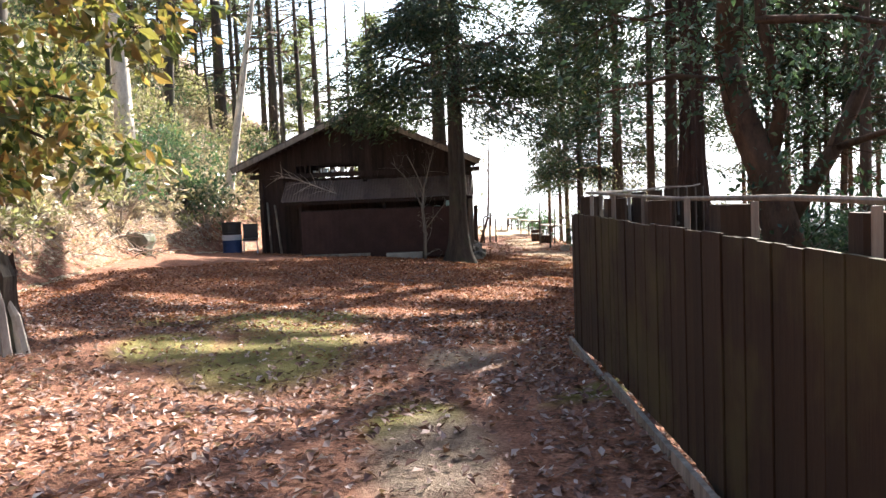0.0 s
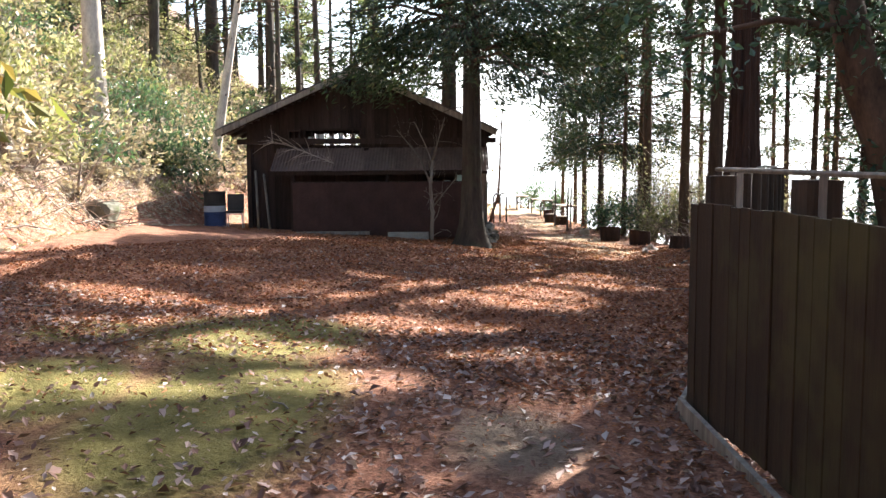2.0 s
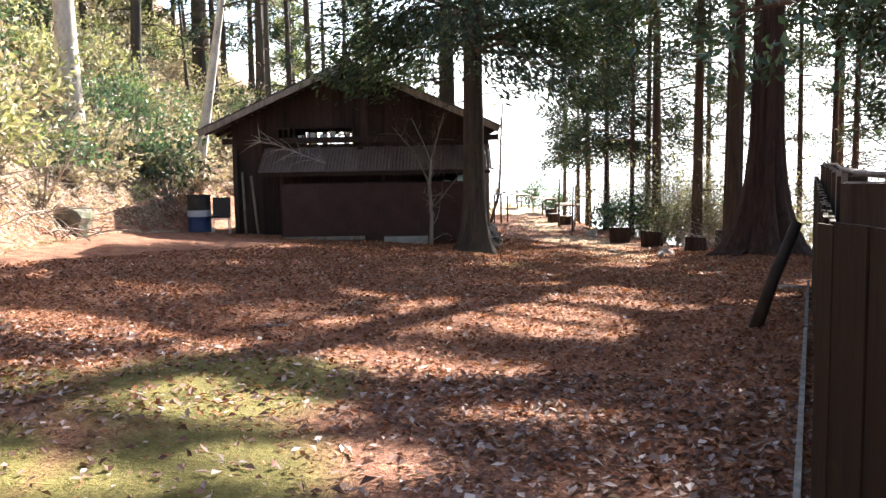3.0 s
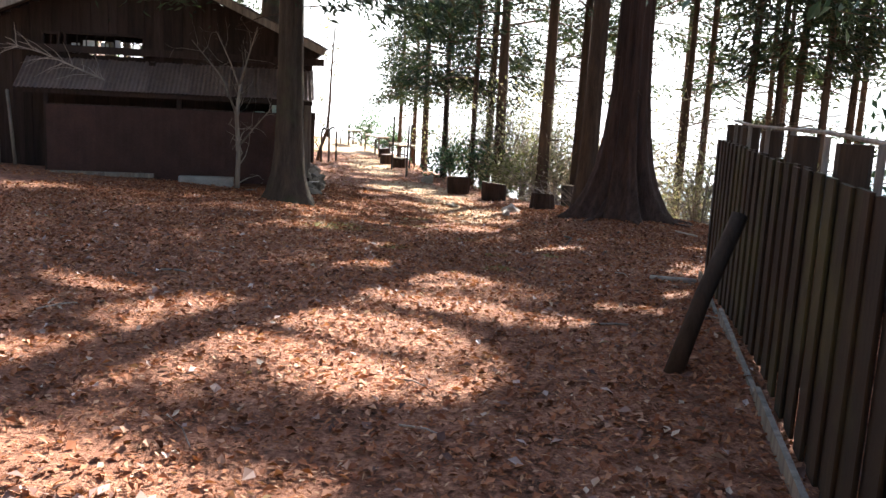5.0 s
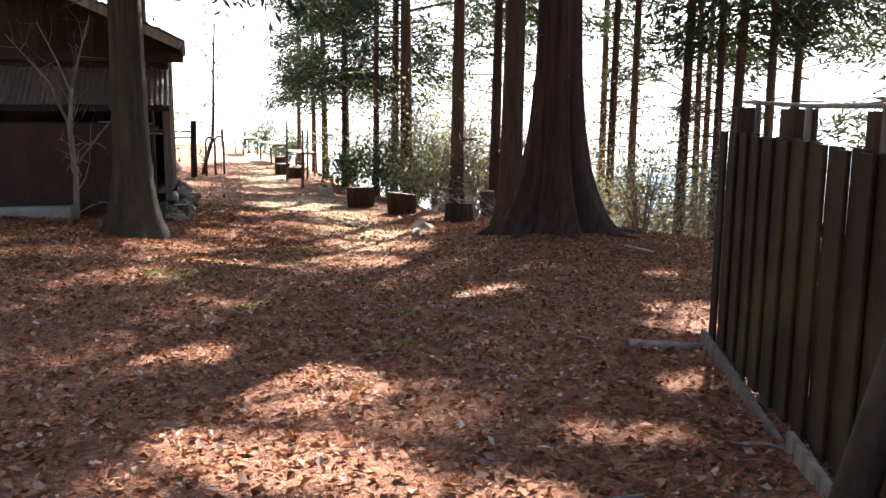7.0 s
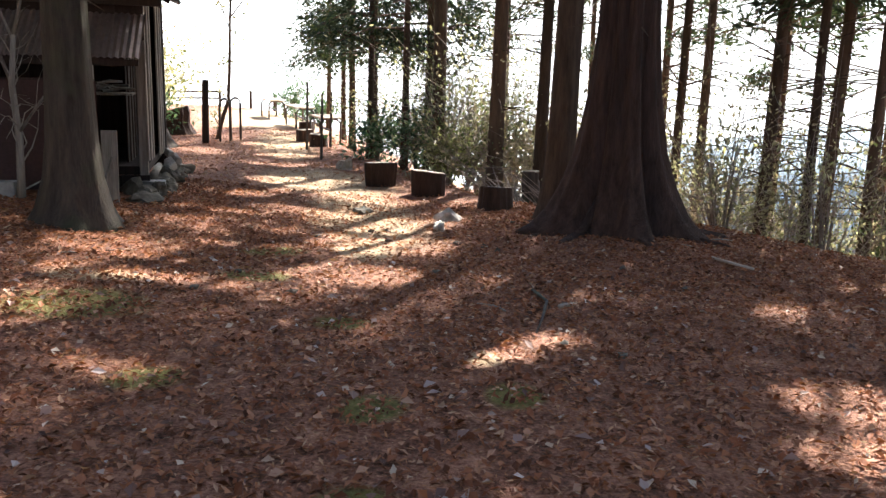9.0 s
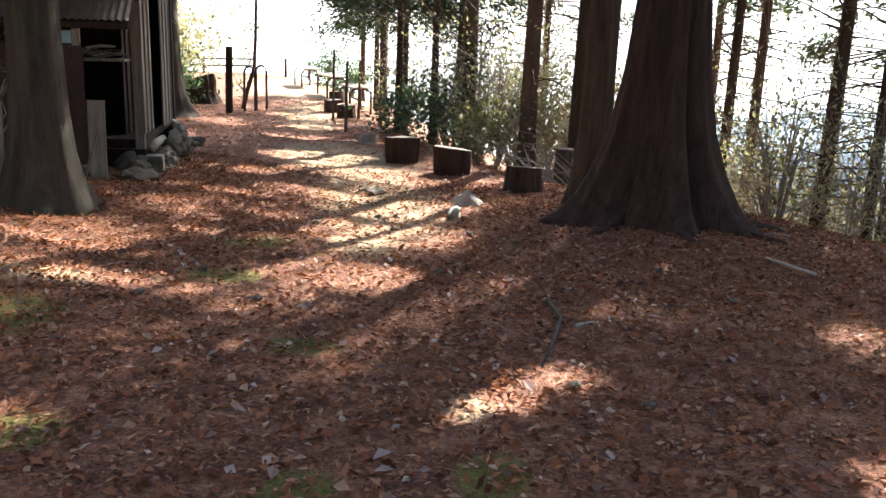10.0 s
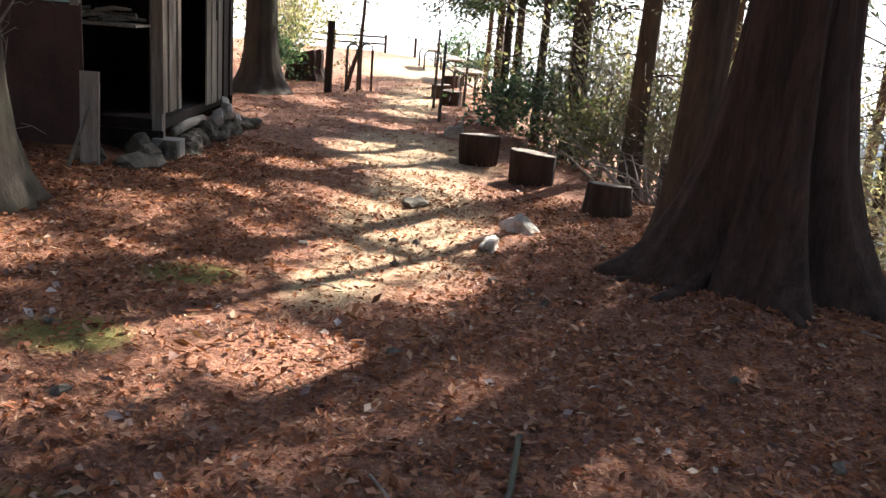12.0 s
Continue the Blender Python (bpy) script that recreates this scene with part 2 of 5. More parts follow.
M_TIN = surface("weathered_tin", (0.08, 0.055, 0.046), (0.2, 0.145, 0.125), (1.5, 1.5, 1.5), 9.0, 0.6, 0.15, 0.003, 0.1)
M_TILE = surface("dark_roofing", (0.045, 0.04, 0.038), (0.12, 0.105, 0.095), (3, 3, 3), 10.0, 0.75, 0.3, 0.006, 0.15)
M_STONE = surface("stone", (0.045, 0.038, 0.029), (0.2, 0.168, 0.128), (4, 4, 4), 7.0, 0.9, 0.7, 0.015, 0.25)
M_MOSSROCK = surface("mossy_rock", (0.045, 0.048, 0.035), (0.19, 0.18, 0.14), (4, 4, 4), 7.0, 0.95, 0.8, 0.02, 0.2, stain=(0.08, 0.1, 0.03))
M_CONCRETE = surface("old_concrete", (0.22, 0.2, 0.18), (0.42, 0.4, 0.36), (4, 4, 4), 9.0, 0.9, 0.4, 0.006, 0.1)
M_BLUE = surface("blue_drum_paint", (0.02, 0.035, 0.09), (0.045, 0.075, 0.18), (4, 4, 4), 8.0, 0.5, 0.15, 0.003, 0.05)
M_WHITE = surface("faded_white_band", (0.4, 0.42, 0.46), (0.6, 0.62, 0.66), (4, 4, 4), 8.0, 0.6, 0.1, 0.003, 0.05)
M_BLACK = surface("black_plastic", (0.022, 0.02, 0.019), (0.05, 0.045, 0.042), (4, 4, 4), 8.0, 0.55, 0.15, 0.003, 0.1)
M_CUT = surface("cut_wood", (0.3, 0.24, 0.18), (0.58, 0.5, 0.4), (6, 6, 6), 8.0, 0.9, 0.3, 0.005, 0.15)
M_OLDCUT = surface("weathered_cut_wood", (0.09, 0.07, 0.052), (0.27, 0.22, 0.17), (6, 6, 6), 8.0, 0.92, 0.4, 0.006, 0.15)
M_PALELOG = surface("pale_weathered_log", (0.2, 0.17, 0.14), (0.55, 0.5, 0.43), (7, 7, 3), 7.0, 0.9, 0.4, 0.006, 0.2)
M_STEEL = surface("dark_steel_pipe", (0.05, 0.045, 0.042), (0.13, 0.115, 0.1), (5, 5, 5), 8.0, 0.5, 0.1, 0.002, 0.1, metal=0.4)
M_CLOTH = surface("white_cloth", (0.55, 0.55, 0.53), (0.8, 0.8, 0.78), (3, 3, 3), 6.0, 0.9, 0.2, 0.004, 0.1)
M_TEAL = surface("pale_teal_plastic", (0.25, 0.42, 0.42), (0.4, 0.58, 0.56), (3, 3, 3), 6.0, 0.4, 0.1, 0.003, 0.05)
# emission for the added ring that whitens the distance
M_HAZE_GLOW = Nodes("haze_emission")
haze_glow = M_HAZE_GLOW.n("ShaderNodeEmission", Strength=0.6)
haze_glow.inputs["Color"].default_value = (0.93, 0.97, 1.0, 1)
M_HAZE_GLOW.link(haze_glow.outputs[0], M_HAZE_GLOW.out.inputs[0])
M_HAZE_GLOW = M_HAZE_GLOW.m
# blue-grey base colour carries the distance haze of the hills
M_HAZED_WOOD = surface("hazed_far_woods", (0.1, 0.14, 0.16), (0.22, 0.27, 0.3), (0.05, 0.05, 0.05), 8.0, 1.0, 0.6, 1.0, 0.0)
for node in M_HAZED_WOOD.node_tree.nodes:
    if node.type == "BSDF_PRINCIPLED":      # the valley's haze put onto the hills as a faint blue glow
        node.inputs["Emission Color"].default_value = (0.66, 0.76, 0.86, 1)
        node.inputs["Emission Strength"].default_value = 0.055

# ---- shapes ----


class MB:
    """Collects vertices and faces of one mesh."""

    def __init__(self):
        self.v, self.f = [], []

    def add(self, verts, faces, m=None):
        o = len(self.v)
        self.v.extend([tuple(m @ Vector(p)) for p in verts] if m is not None else [tuple(p) for p in verts])
        self.f.extend([tuple(i + o for i in f) for f in faces])
        return self

    def board(self, sx, sy, sz, m=None, c=0.006):
        """A box from (0,0,0)-centred plan to height sz, its long edges chamfered."""
        x, y = sx / 2, sy / 2
        c = min(c, x * 0.6, y * 0.6)
        ring = [(-x + c, -y), (x - c, -y), (x, -y + c), (x, y - c), (x - c, y), (-x + c, y), (-x, y - c), (-x, -y + c)]
        verts = [(a, b, 0) for a, b in ring] + [(a, b, sz) for a, b in ring]
        faces = [(i, (i + 1) % 8, 8 + (i + 1) % 8, 8 + i) for i in range(8)] + [tuple(range(7, -1, -1)), tuple(range(8, 16))]
        return self.add(verts, faces, m)

    def tube(self, pts, radii, n=8, cap=True, wobble=None):
        pts = [Vector(p) for p in pts]
        o = len(self.v)
        for i, p in enumerate(pts):
            t = (pts[min(i + 1, len(pts) - 1)] - pts[max(i - 1, 0)]).normalized()
            a = t.orthogonal().normalized() if abs(t.z) < 0.9 else Vector((1, 0, 0)) - t * t.x
            a.normalize()
            b = t.cross(a)
            for j in range(n):
                w = 2 * math.pi * j / n
                r = radii[i] * (wobble(i, w) if wobble else 1.0)
                self.v.append(tuple(p + a * (r * math.cos(w)) + b * (r * math.sin(w))))
        for i in range(len(pts) - 1):
            for j in range(n):
                k = (j + 1) % n
                self.f.append((o + i * n + j, o + i * n + k, o + (i + 1) * n + k, o + (i + 1) * n + j))
        if cap:
            self.f.append(tuple(o + j for j in range(n - 1, -1, -1)))
            self.f.append(tuple(o + (len(pts) - 1) * n + j for j in range(n)))
        return self

    def mesh(self, name, mat, smooth=False):
        me = bpy.data.meshes.new(name)
        me.from_pydata(self.v, [], self.f)
        me.materials.append(mat)
        if smooth:
            me.polygons.foreach_set("use_smooth", [True] * len(me.polygons))
        return me


def part(name, mb, mat, parent=None, label="", smooth=False):
    """Links one mesh object, as a part of parent if that is given."""
    me = mb if isinstance(mb, bpy.types.Mesh) else mb.mesh(name, mat, smooth)
    ob = new(name, me)
    if parent is not None:
        ob.parent = parent
    if label:
        ob["label"] = label
    return ob


def thing(name, m, label, category, group="", kind=""):
    """An Empty at a thing's base."""
    ob = new(name)
    ob.empty_display_size = 0.2
    ob.matrix_world = m
    return tagged(ob, label, category, group, kind)


def bulk(name, verts, faces, mat, smooth=False):
    """A mesh from arrays: verts (n,3), faces (m,k)."""
    verts, faces = np.asarray(verts, np.float32), np.asarray(faces, np.int32)
    me = bpy.data.meshes.new(name)
    me.vertices.add(len(verts))
    me.vertices.foreach_set("co", verts.ravel())
    k = faces.shape[1]
    me.loops.add(faces.size)
    me.loops.foreach_set("vertex_index", faces.ravel())
    me.polygons.add(len(faces))
    me.polygons.foreach_set("loop_start", np.arange(0, faces.size, k, dtype=np.int32))
    me.polygons.foreach_set("use_smooth", np.full(len(faces), smooth))
    me.materials.append(mat)
    me.update(calc_edges=True)
    return me


def unit(a):
    return a / np.maximum(np.linalg.norm(a, axis=1, keepdims=True), 1e-9)


def leaves(centres, ways, length, width, rng, fold=0.25):
    """Folded leaf blades: two triangles to each side of a midrib. centres, ways: (n,3)."""
    n = len(centres)
    ways = unit(ways)
    side = unit(np.cross(ways, rng.normal(size=(n, 3))))
    up = np.cross(side, ways)
    ln, wd = (np.asarray(length) * np.ones(n))[:, None], (np.asarray(width) * np.ones(n))[:, None]
    a, c = centres - ways * ln / 2, centres + ways * ln / 2
    b = centres + side * wd / 2 + up * wd * fold
    d = centres - side * wd / 2 + up * wd * fold
    verts = np.stack([a, b, c, d], 1).reshape(-1, 3)
    i = np.arange(n)[:, None] * 4
    faces = np.concatenate([i + np.array([[0, 1, 2]]), i + np.array([[0, 2, 3]])], 1).reshape(-1, 3)
    return verts, faces


# ---- ground ----
GY = np.array([-60, -20, 0, 6.5, 10, 13, 15, 19.2, 22.3, 24.5, 28, 36, 60])
GZ = np.array([0.6, 0.3, 0.12, 0.0, -0.12, -0.15, -0.25, -0.5, -0.76, -0.87, -0.97, -1.06, -1.1])
TOE = np.array([(-60, -6.5), (0, -8.2), (6, -8.9), (11.7, -11.4), (17, -14.3), (22, -15.9), (27.5, -17.1), (34, -17.8), (42, -19.5), (50, -25.0), (60, -45.0), (75, -140.0)])   # y, x of the bank's foot
EDGE = np.array([(-60, 30.0), (10, 24.0), (18, 14.0), (21, 6.0), (23, 1.0), (24.6, -0.4), (26.8, -3.0), (29, -4.9), (36.5, -9.0), (52, -15.2), (56, -19.0), (90, -60.0)])   # y, x of the drop


def bumps(x, y):
    return (0.025 * np.sin(1.7 * x + 0.6 * y) * np.sin(1.3 * y - 0.4 * x) + 0.012 * np.sin(4.1 * x + 1.0) * np.sin(3.7 * y + 0.5)
            + 0.006 * np.sin(9.3 * x + 2 * y) * np.sin(8.1 * y - 3 * x))


def heights(x, y):
    """Height of the ground at arrays x, y."""
    z = np.interp(y, GY, GZ) + 0.05 * np.maximum(0, -x - 5) * np.clip(1 - (y - 26) / 6, 0, 1) * np.clip(1 + (x + 14) / 30, 0, 1)
    z = z + bumps(x, y)
    toe = np.interp(y, TOE[:, 0], TOE[:, 1])
    d = np.maximum(0, toe - x) * 0.9
    ridge = 0.18 * np.sin(0.9 * x + 1.3 * y) + 0.12 * np.sin(2.3 * y - 1.1 * x)
    z = z + np.where(d > 0, 0.92 * np.minimum(d, 20) + 0.15 * np.maximum(0, d - 20) + ridge * np.minimum(1, d / 2) - 0.5 * np.exp(-d) + 0.5 - 0.5 * (d <= 0), 0) - np.where(d > 0, 0.0, 0)
    edge = np.interp(y, EDGE[:, 0], EDGE[:, 1])
    e = np.maximum(0, x - edge) * 0.72
    e = np.maximum(e, np.maximum(0, y - 56.0))
    z = z - np.where(e > 0, np.interp(np.maximum(0, e - 0.6 * (1 - np.exp(-e))), [0, 40, 120, 400, 1600], [0, 22, 48, 80, 150]), 0)
    hump = np.exp(-((x + 2.1) ** 2 + (y - 23.6) ** 2) / 3.2) * 0.2
    return z + hump


def gz(x, y):
    return float(heights(np.array([float(x)]), np.array([float(y)]))[0])


def steps(spans):
    out = [spans[0][0]]
    for a, b, s in spans:
        n = max(1, round((b - a) / s))
        out.extend(a + (b - a) * (i + 1) / n for i in range(n))
    return np.array(out)


def build_ground():
    xs = steps([(-1500, -200, 130), (-200, -60, 14), (-60, -18, 1.2), (-18, -9, 0.35), (-9, 3, 0.14), (3, 16, 0.5), (16, 60, 3), (60, 300, 24), (300, 1500, 150)])
    ys = steps([(-1000, -100, 130), (-100, -20, 10), (-20, -2, 1.0), (-2, 30, 0.16), (30, 60, 0.4), (60, 120, 3), (120, 400, 28), (400, 1800, 140)])
    gx, gy = np.meshgrid(xs, ys)
    z = heights(gx.ravel(), gy.ravel())
    verts = np.stack([gx.ravel(), gy.ravel(), z], 1)
    nx, ny = len(xs), len(ys)
    i = (np.arange(ny - 1)[:, None] * nx + np.arange(nx - 1)[None, :]).ravel()
    faces = np.stack([i, i + 1, i + nx + 1, i + nx], 1)
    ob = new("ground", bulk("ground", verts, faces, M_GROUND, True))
    tagged(ob, "forest clearing floor of brown leaf litter, moss and a sandy path", "ground", kind="structure")


build_ground()


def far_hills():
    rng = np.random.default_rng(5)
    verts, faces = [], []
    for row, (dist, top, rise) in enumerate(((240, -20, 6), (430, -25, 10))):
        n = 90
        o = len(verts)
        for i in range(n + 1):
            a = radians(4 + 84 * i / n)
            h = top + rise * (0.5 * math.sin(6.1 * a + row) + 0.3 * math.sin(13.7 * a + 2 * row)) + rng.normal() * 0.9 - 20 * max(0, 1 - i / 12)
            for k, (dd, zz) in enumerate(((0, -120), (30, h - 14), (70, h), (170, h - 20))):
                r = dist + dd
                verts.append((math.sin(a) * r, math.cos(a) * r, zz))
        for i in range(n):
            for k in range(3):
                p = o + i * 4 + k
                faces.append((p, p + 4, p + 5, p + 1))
    ob = new("backdrop", bulk("far_hills", verts, faces, M_HAZED_WOOD, True))
    tagged(ob, "wooded hills far across the valley, haze put into their colour and glow", "hills", kind="structure")
    # glowing ring added out at the horizon as bright haze over the valley
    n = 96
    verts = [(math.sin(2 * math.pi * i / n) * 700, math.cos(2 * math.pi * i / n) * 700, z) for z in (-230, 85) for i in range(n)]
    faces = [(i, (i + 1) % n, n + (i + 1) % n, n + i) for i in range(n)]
    ob = new("backdrop", bulk("haze_glow_ring", verts, faces, M_HAZE_GLOW, True))
    tagged(ob, "glowing ring added at the horizon to stand for white haze", "haze", kind="structure")


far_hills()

# ---- trees ----
# ovals of ground (x, y, half width, half length) that the sun reaches through gaps in the canopy
CLEARING_GAPS = [(-4.6, 12.4, 1.25, 0.75), (-3.7, 12.0, 0.7, 0.8), (-5.4, 11.3, 0.9, 0.35), (-3.9, 13.6, 0.75, 0.35), (-4.0, 14.7, 0.6, 0.55), (-3.0, 13.35, 0.6, 0.18), (-2.2, 14.2, 0.4, 0.15), (-1.5, 15.1, 0.5, 0.25), (-6.0, 12.9, 0.7, 0.2),
                 (-1.35, 16.8, 0.45, 0.3), (-1.5, 12.0, 0.12, 0.9), (-5.6, 8.5, 1.6, 0.5), (-4.7, 10.1, 1.3, 0.45), (-7.3, 9.8, 1.6, 0.4), (-5.2, 7.2, 0.9, 0.25),
                 (-11.0, 11.7, 1.0, 0.4), (-12.2, 13.6, 0.8, 0.4), (-4.9, 4.5, 1.5, 0.4), (-3.4, 4.9, 0.9, 0.3), (-6.8, 6.7, 1.3, 0.4), (-4.0, 7.7, 0.7, 0.35), (-4.55, 15.4, 0.55, 0.28), (-3.2, 8.9, 0.6, 0.25), (-5.2, 17.3, 0.4, 0.12)]
PATH_GAPS = [(-3.3, 17.85, 0.16, 0.25), (-3.05, 18.15, 0.18, 0.3), (-2.8, 18.45, 0.18, 0.2), (-1.3, 17.6, 0.35, 0.4), (-4.5, 20.4, 0.85, 0.4), (-6.1, 19.4, 0.9, 0.28), (-6.8, 20.4, 0.8, 0.18), (-4.7, 22.3, 0.85, 0.7), (-4.7, 24.0, 0.8, 0.8), (-5.8, 22.9, 0.6, 0.25),
             (-5.9, 21.6, 0.7, 0.15), (-6.3, 24.6, 0.8, 0.3), (-7.3, 23.9, 0.6, 0.25), (-6.2, 26.6, 1.3, 0.75), (-7.2, 28.2, 1.3, 0.8), (-7.6, 25.8, 0.7, 0.35), (-8.5, 31.5, 1.0, 0.6), (-9.3, 33.6, 1.0, 0.4), (-10.6, 36.5, 0.9, 0.6)]
GAPS = CLEARING_GAPS + PATH_GAPS
SHADE_X, SHADE_Y = -SUN_DIR.x / SUN_DIR.z, -SUN_DIR.y / SUN_DIR.z


def in_gap(p):
    """Which points of the canopy would shade one of the sunny ovals or the bank."""
    low = np.full(len(p), -0.4)
    for _ in range(3):
        gx, gy = p[:, 0] + SHADE_X * (p[:, 2] - low), p[:, 1] + SHADE_Y * (p[:, 2] - low)
        low = np.interp(gy, GY, GZ)
    hit = np.zeros(len(p), bool)
    for x, y, a, b in GAPS:
        hit |= ((gx - x) / a) ** 2 + ((gy - y) / b) ** 2 < 1.0
    for z in (0.5, 2.5, 4.5, 6.5, 9.0):
        h = p[:, 2] - z
        bx, by = p[:, 0] + SHADE_X * h, p[:, 1] + SHADE_Y * h
        foot = np.interp(by, TOE[:, 0], TOE[:, 1])
        want = foot - z / 0.83
        hit |= (h > 0) & (np.abs(bx - want) < 2.1) & (by > 5) & (by < 36) & (np.sin(2.9 * by + 1.7 * bx) + np.sin(1.3 * by - 2.1 * z) < 1.35)
    return hit


def trunk_wobble(seed, deep):
    rng = random.Random(seed)
    ph = [rng.uniform(0, 6.28) for _ in range(6)]

    def f(i, w):
        k = deep * (0.25 + math.exp(-i / 5.0))
        return (1 + k * (0.6 * math.sin(5 * w + ph[0]) + 0.5 * math.sin(3 * w + ph[1]) + 0.35 * math.sin(8 * w + ph[2]))
                + 0.06 * math.sin(11 * w + ph[3] + 0.2 * i) + 0.03 * math.sin(23 * w + ph[1] + 0.3 * i) + 0.03 * math.sin(17 * w + ph[4]) + 0.025 * math.sin(6 * w + ph[5] + 0.4 * i))
    return f


def sprays(tips, roots, rng, count, reach, size, droop=0.35):
    """Foliage along limbs given by roots and tips: (n,3) each."""
    n = len(tips)
    pick = rng.integers(0, n, count)
    t = 0.25 + 0.8 * rng.random(count) ** 0.7
    c = roots[pick] + (tips[pick] - roots[pick]) * t[:, None]
    c = c + rng.normal(size=(count, 3)) * reach * np.array([1, 1, 0.55])
    c[:, 2] -= np.abs(rng.normal(size=count)) * reach * droop
    w = unit(tips[pick] - roots[pick]) + rng.normal(size=(count, 3)) * 0.6
    w[:, 2] -= droop
    return c, w, size * (0.6 + 0.8 * rng.random(count))


def conifer(name, x, y, r, height, crown_from, crown_r, seed, label, bark=None, count=5000, size=0.3, flare=1.6, lean=(0, 0), sides=20, deep=0.1, limbs=46, dead=8, group="", split=False, foliage=None, dead_reach=1.3, sunny=True, profile=None):
    rng = np.random.default_rng(seed)
    z0 = gz(x, y) - 0.08
    top = thing(name, Matrix.Translation((x, y, z0)), label, "tree", group)
    hs = [0, 0.12, 0.3, 0.6, 1.0, 1.6, 2.4, 3.5, 5, 7, 10, 14, 19, 25]
    hs = [h for h in hs if h < height] + [height]
    axis = lambda h: Vector((lean[0] * h, lean[1] * h, h))
    if profile:
        rad = [float(np.interp(h, profile[0], profile[1])) for h in hs]
    else:
        rad = [r * (1 + (flare - 1) * math.exp(-h / 0.4)) * max(0.06, 1 - 0.85 * h / height) for h in hs]
    part("trunk", MB().tube([axis(h) for h in hs], rad, sides, True, trunk_wobble(seed, deep)), bark or M_BARK, top, smooth=True)
    roots, tips = [], []
    wood = MB()
    for i in range(limbs):
        f = (i + rng.random()) / limbs
        h = crown_from + (height - crown_from) * f ** 1.1
        a = rng.random() * 6.283
        ln = crown_r * (1.05 - f) ** 0.75 * rng.uniform(0.65, 1.1)
        b = axis(h)
        e = b + Vector((math.cos(a) * ln, math.sin(a) * ln, ln * rng.uniform(-0.35, 0.15)))
        mid = b.lerp(e, 0.5) + Vector((0, 0, ln * 0.1))
        rr = max(0.012, 0.028 * ln ** 0.5)
        (part('limb', MB().tube([b, mid, e], [rr, rr * 0.65, rr * 0.2], 5, False), M_BARK_THIN, top) if split else wood.tube([b, mid, e], [rr, rr * 0.65, rr * 0.2], 4, False))
        roots.append(b), tips.append(e)
    for i in range(dead):
        h = crown_from * (0.35 + 0.65 * rng.random())
        a = rng.random() * 6.283
        ln = rng.uniform(0.3, dead_reach) * min(1, crown_r / 2)
        b = axis(h)
        e = b + Vector((math.cos(a) * ln, math.sin(a) * ln, ln * rng.uniform(-0.3, 0.3)))
        wood.tube([b, b.lerp(e, 0.5) + Vector((0, 0, 0.06)), e], [0.018, 0.012, 0.004], 4, False)
    if wood.v:
        tagged(part("branchwork", wood, M_BARK_THIN, top), kind="stuff")
    roots, tips = np.array(roots), np.array(tips)
    if count:
        c, w, s = sprays(tips, roots, rng, int(count * 2.3), 0.13 + 0.075 * crown_r, size * 0.62)
        if sunny:
            keep = ~in_gap(c + np.array([x, y, z0]))
            c, w, s = c[keep], w[keep], s[keep]
        v, f = leaves(c, w, s, s * 0.27, rng, 0.15)
        part("crown", bulk("crown", v, f, foliage or M_CEDAR), None, top)
    return top


# the great cedar beside the path, and its slim neighbour
conifer("cedar_tree", -2.07, 23.6, 0.45, 25, 6.5, 4.6, 11, "huge old cedar with a fluted flaring reddish trunk", count=24000, size=0.36, sides=120, deep=0.2, limbs=70, dead=6, split=True,
        profile=([0, 0.12, 0.35, 0.85, 1.3, 2.1, 4, 10, 18, 25], [0.98, 0.85, 0.69, 0.51, 0.425, 0.33, 0.275, 0.24, 0.16, 0.04]))
conifer("cedar_tree", -2.76, 24.75, 0.18, 19, 6.0, 2.6, 12, "slim dark cedar leaning on the huge cedar's side", M_BARK_THIN, count=5000, flare=1.9, lean=(0.012, 0), sides=24, dead=5, split=True)
great = bpy.data.objects["cedar_tree"]
for i in range(9):
    a, ln = i * 0.698 + random.uniform(-0.2, 0.2), random.uniform(0.2, 0.6)
    dx, dy = math.cos(a), math.sin(a)
    zz = [gz(-2.1 + dx * d, 23.6 + dy * d) - gz(-2.1, 23.6) + 0.08 for d in (0.6, 0.95, 0.95 + ln * 0.6, 0.95 + ln)]
    part("root", MB().tube([(dx * 0.4, dy * 0.4, 0.42), (dx * 0.76, dy * 0.76, zz[1] - 0.01), (dx * (0.95 + ln * 0.6) + 0.05, dy * (0.95 + ln * 0.6), zz[2] - 0.015), (dx * (0.95 + ln), dy * (0.95 + ln) + 0.06, zz[3] - 0.08)],
                           [0.17, 0.095, 0.045, 0.02], 10, True, trunk_wobble(i, 0.2)), M_BARK, great, smooth=True)
# the cedar before the shed
conifer("cedar_tree", -7.9, 21.8, 0.235, 17, 4.3, 3.4, 13, "straight grey-barked cedar standing before the shed, low drooping boughs", M_BARK_MOSSY, 44000, 0.26, 2.3, sides=28, deep=0.14, limbs=130, dead=5, split=True)
# the cedar behind the shed's corner
conifer("cedar_tree", -13.2, 34.4, 0.35, 20, 5.0, 3.6, 14, "dark cedar with a flared foot behind the shed", M_BARK_MOSSY, count=9000, flare=2.5, sides=28, deep=0.15)
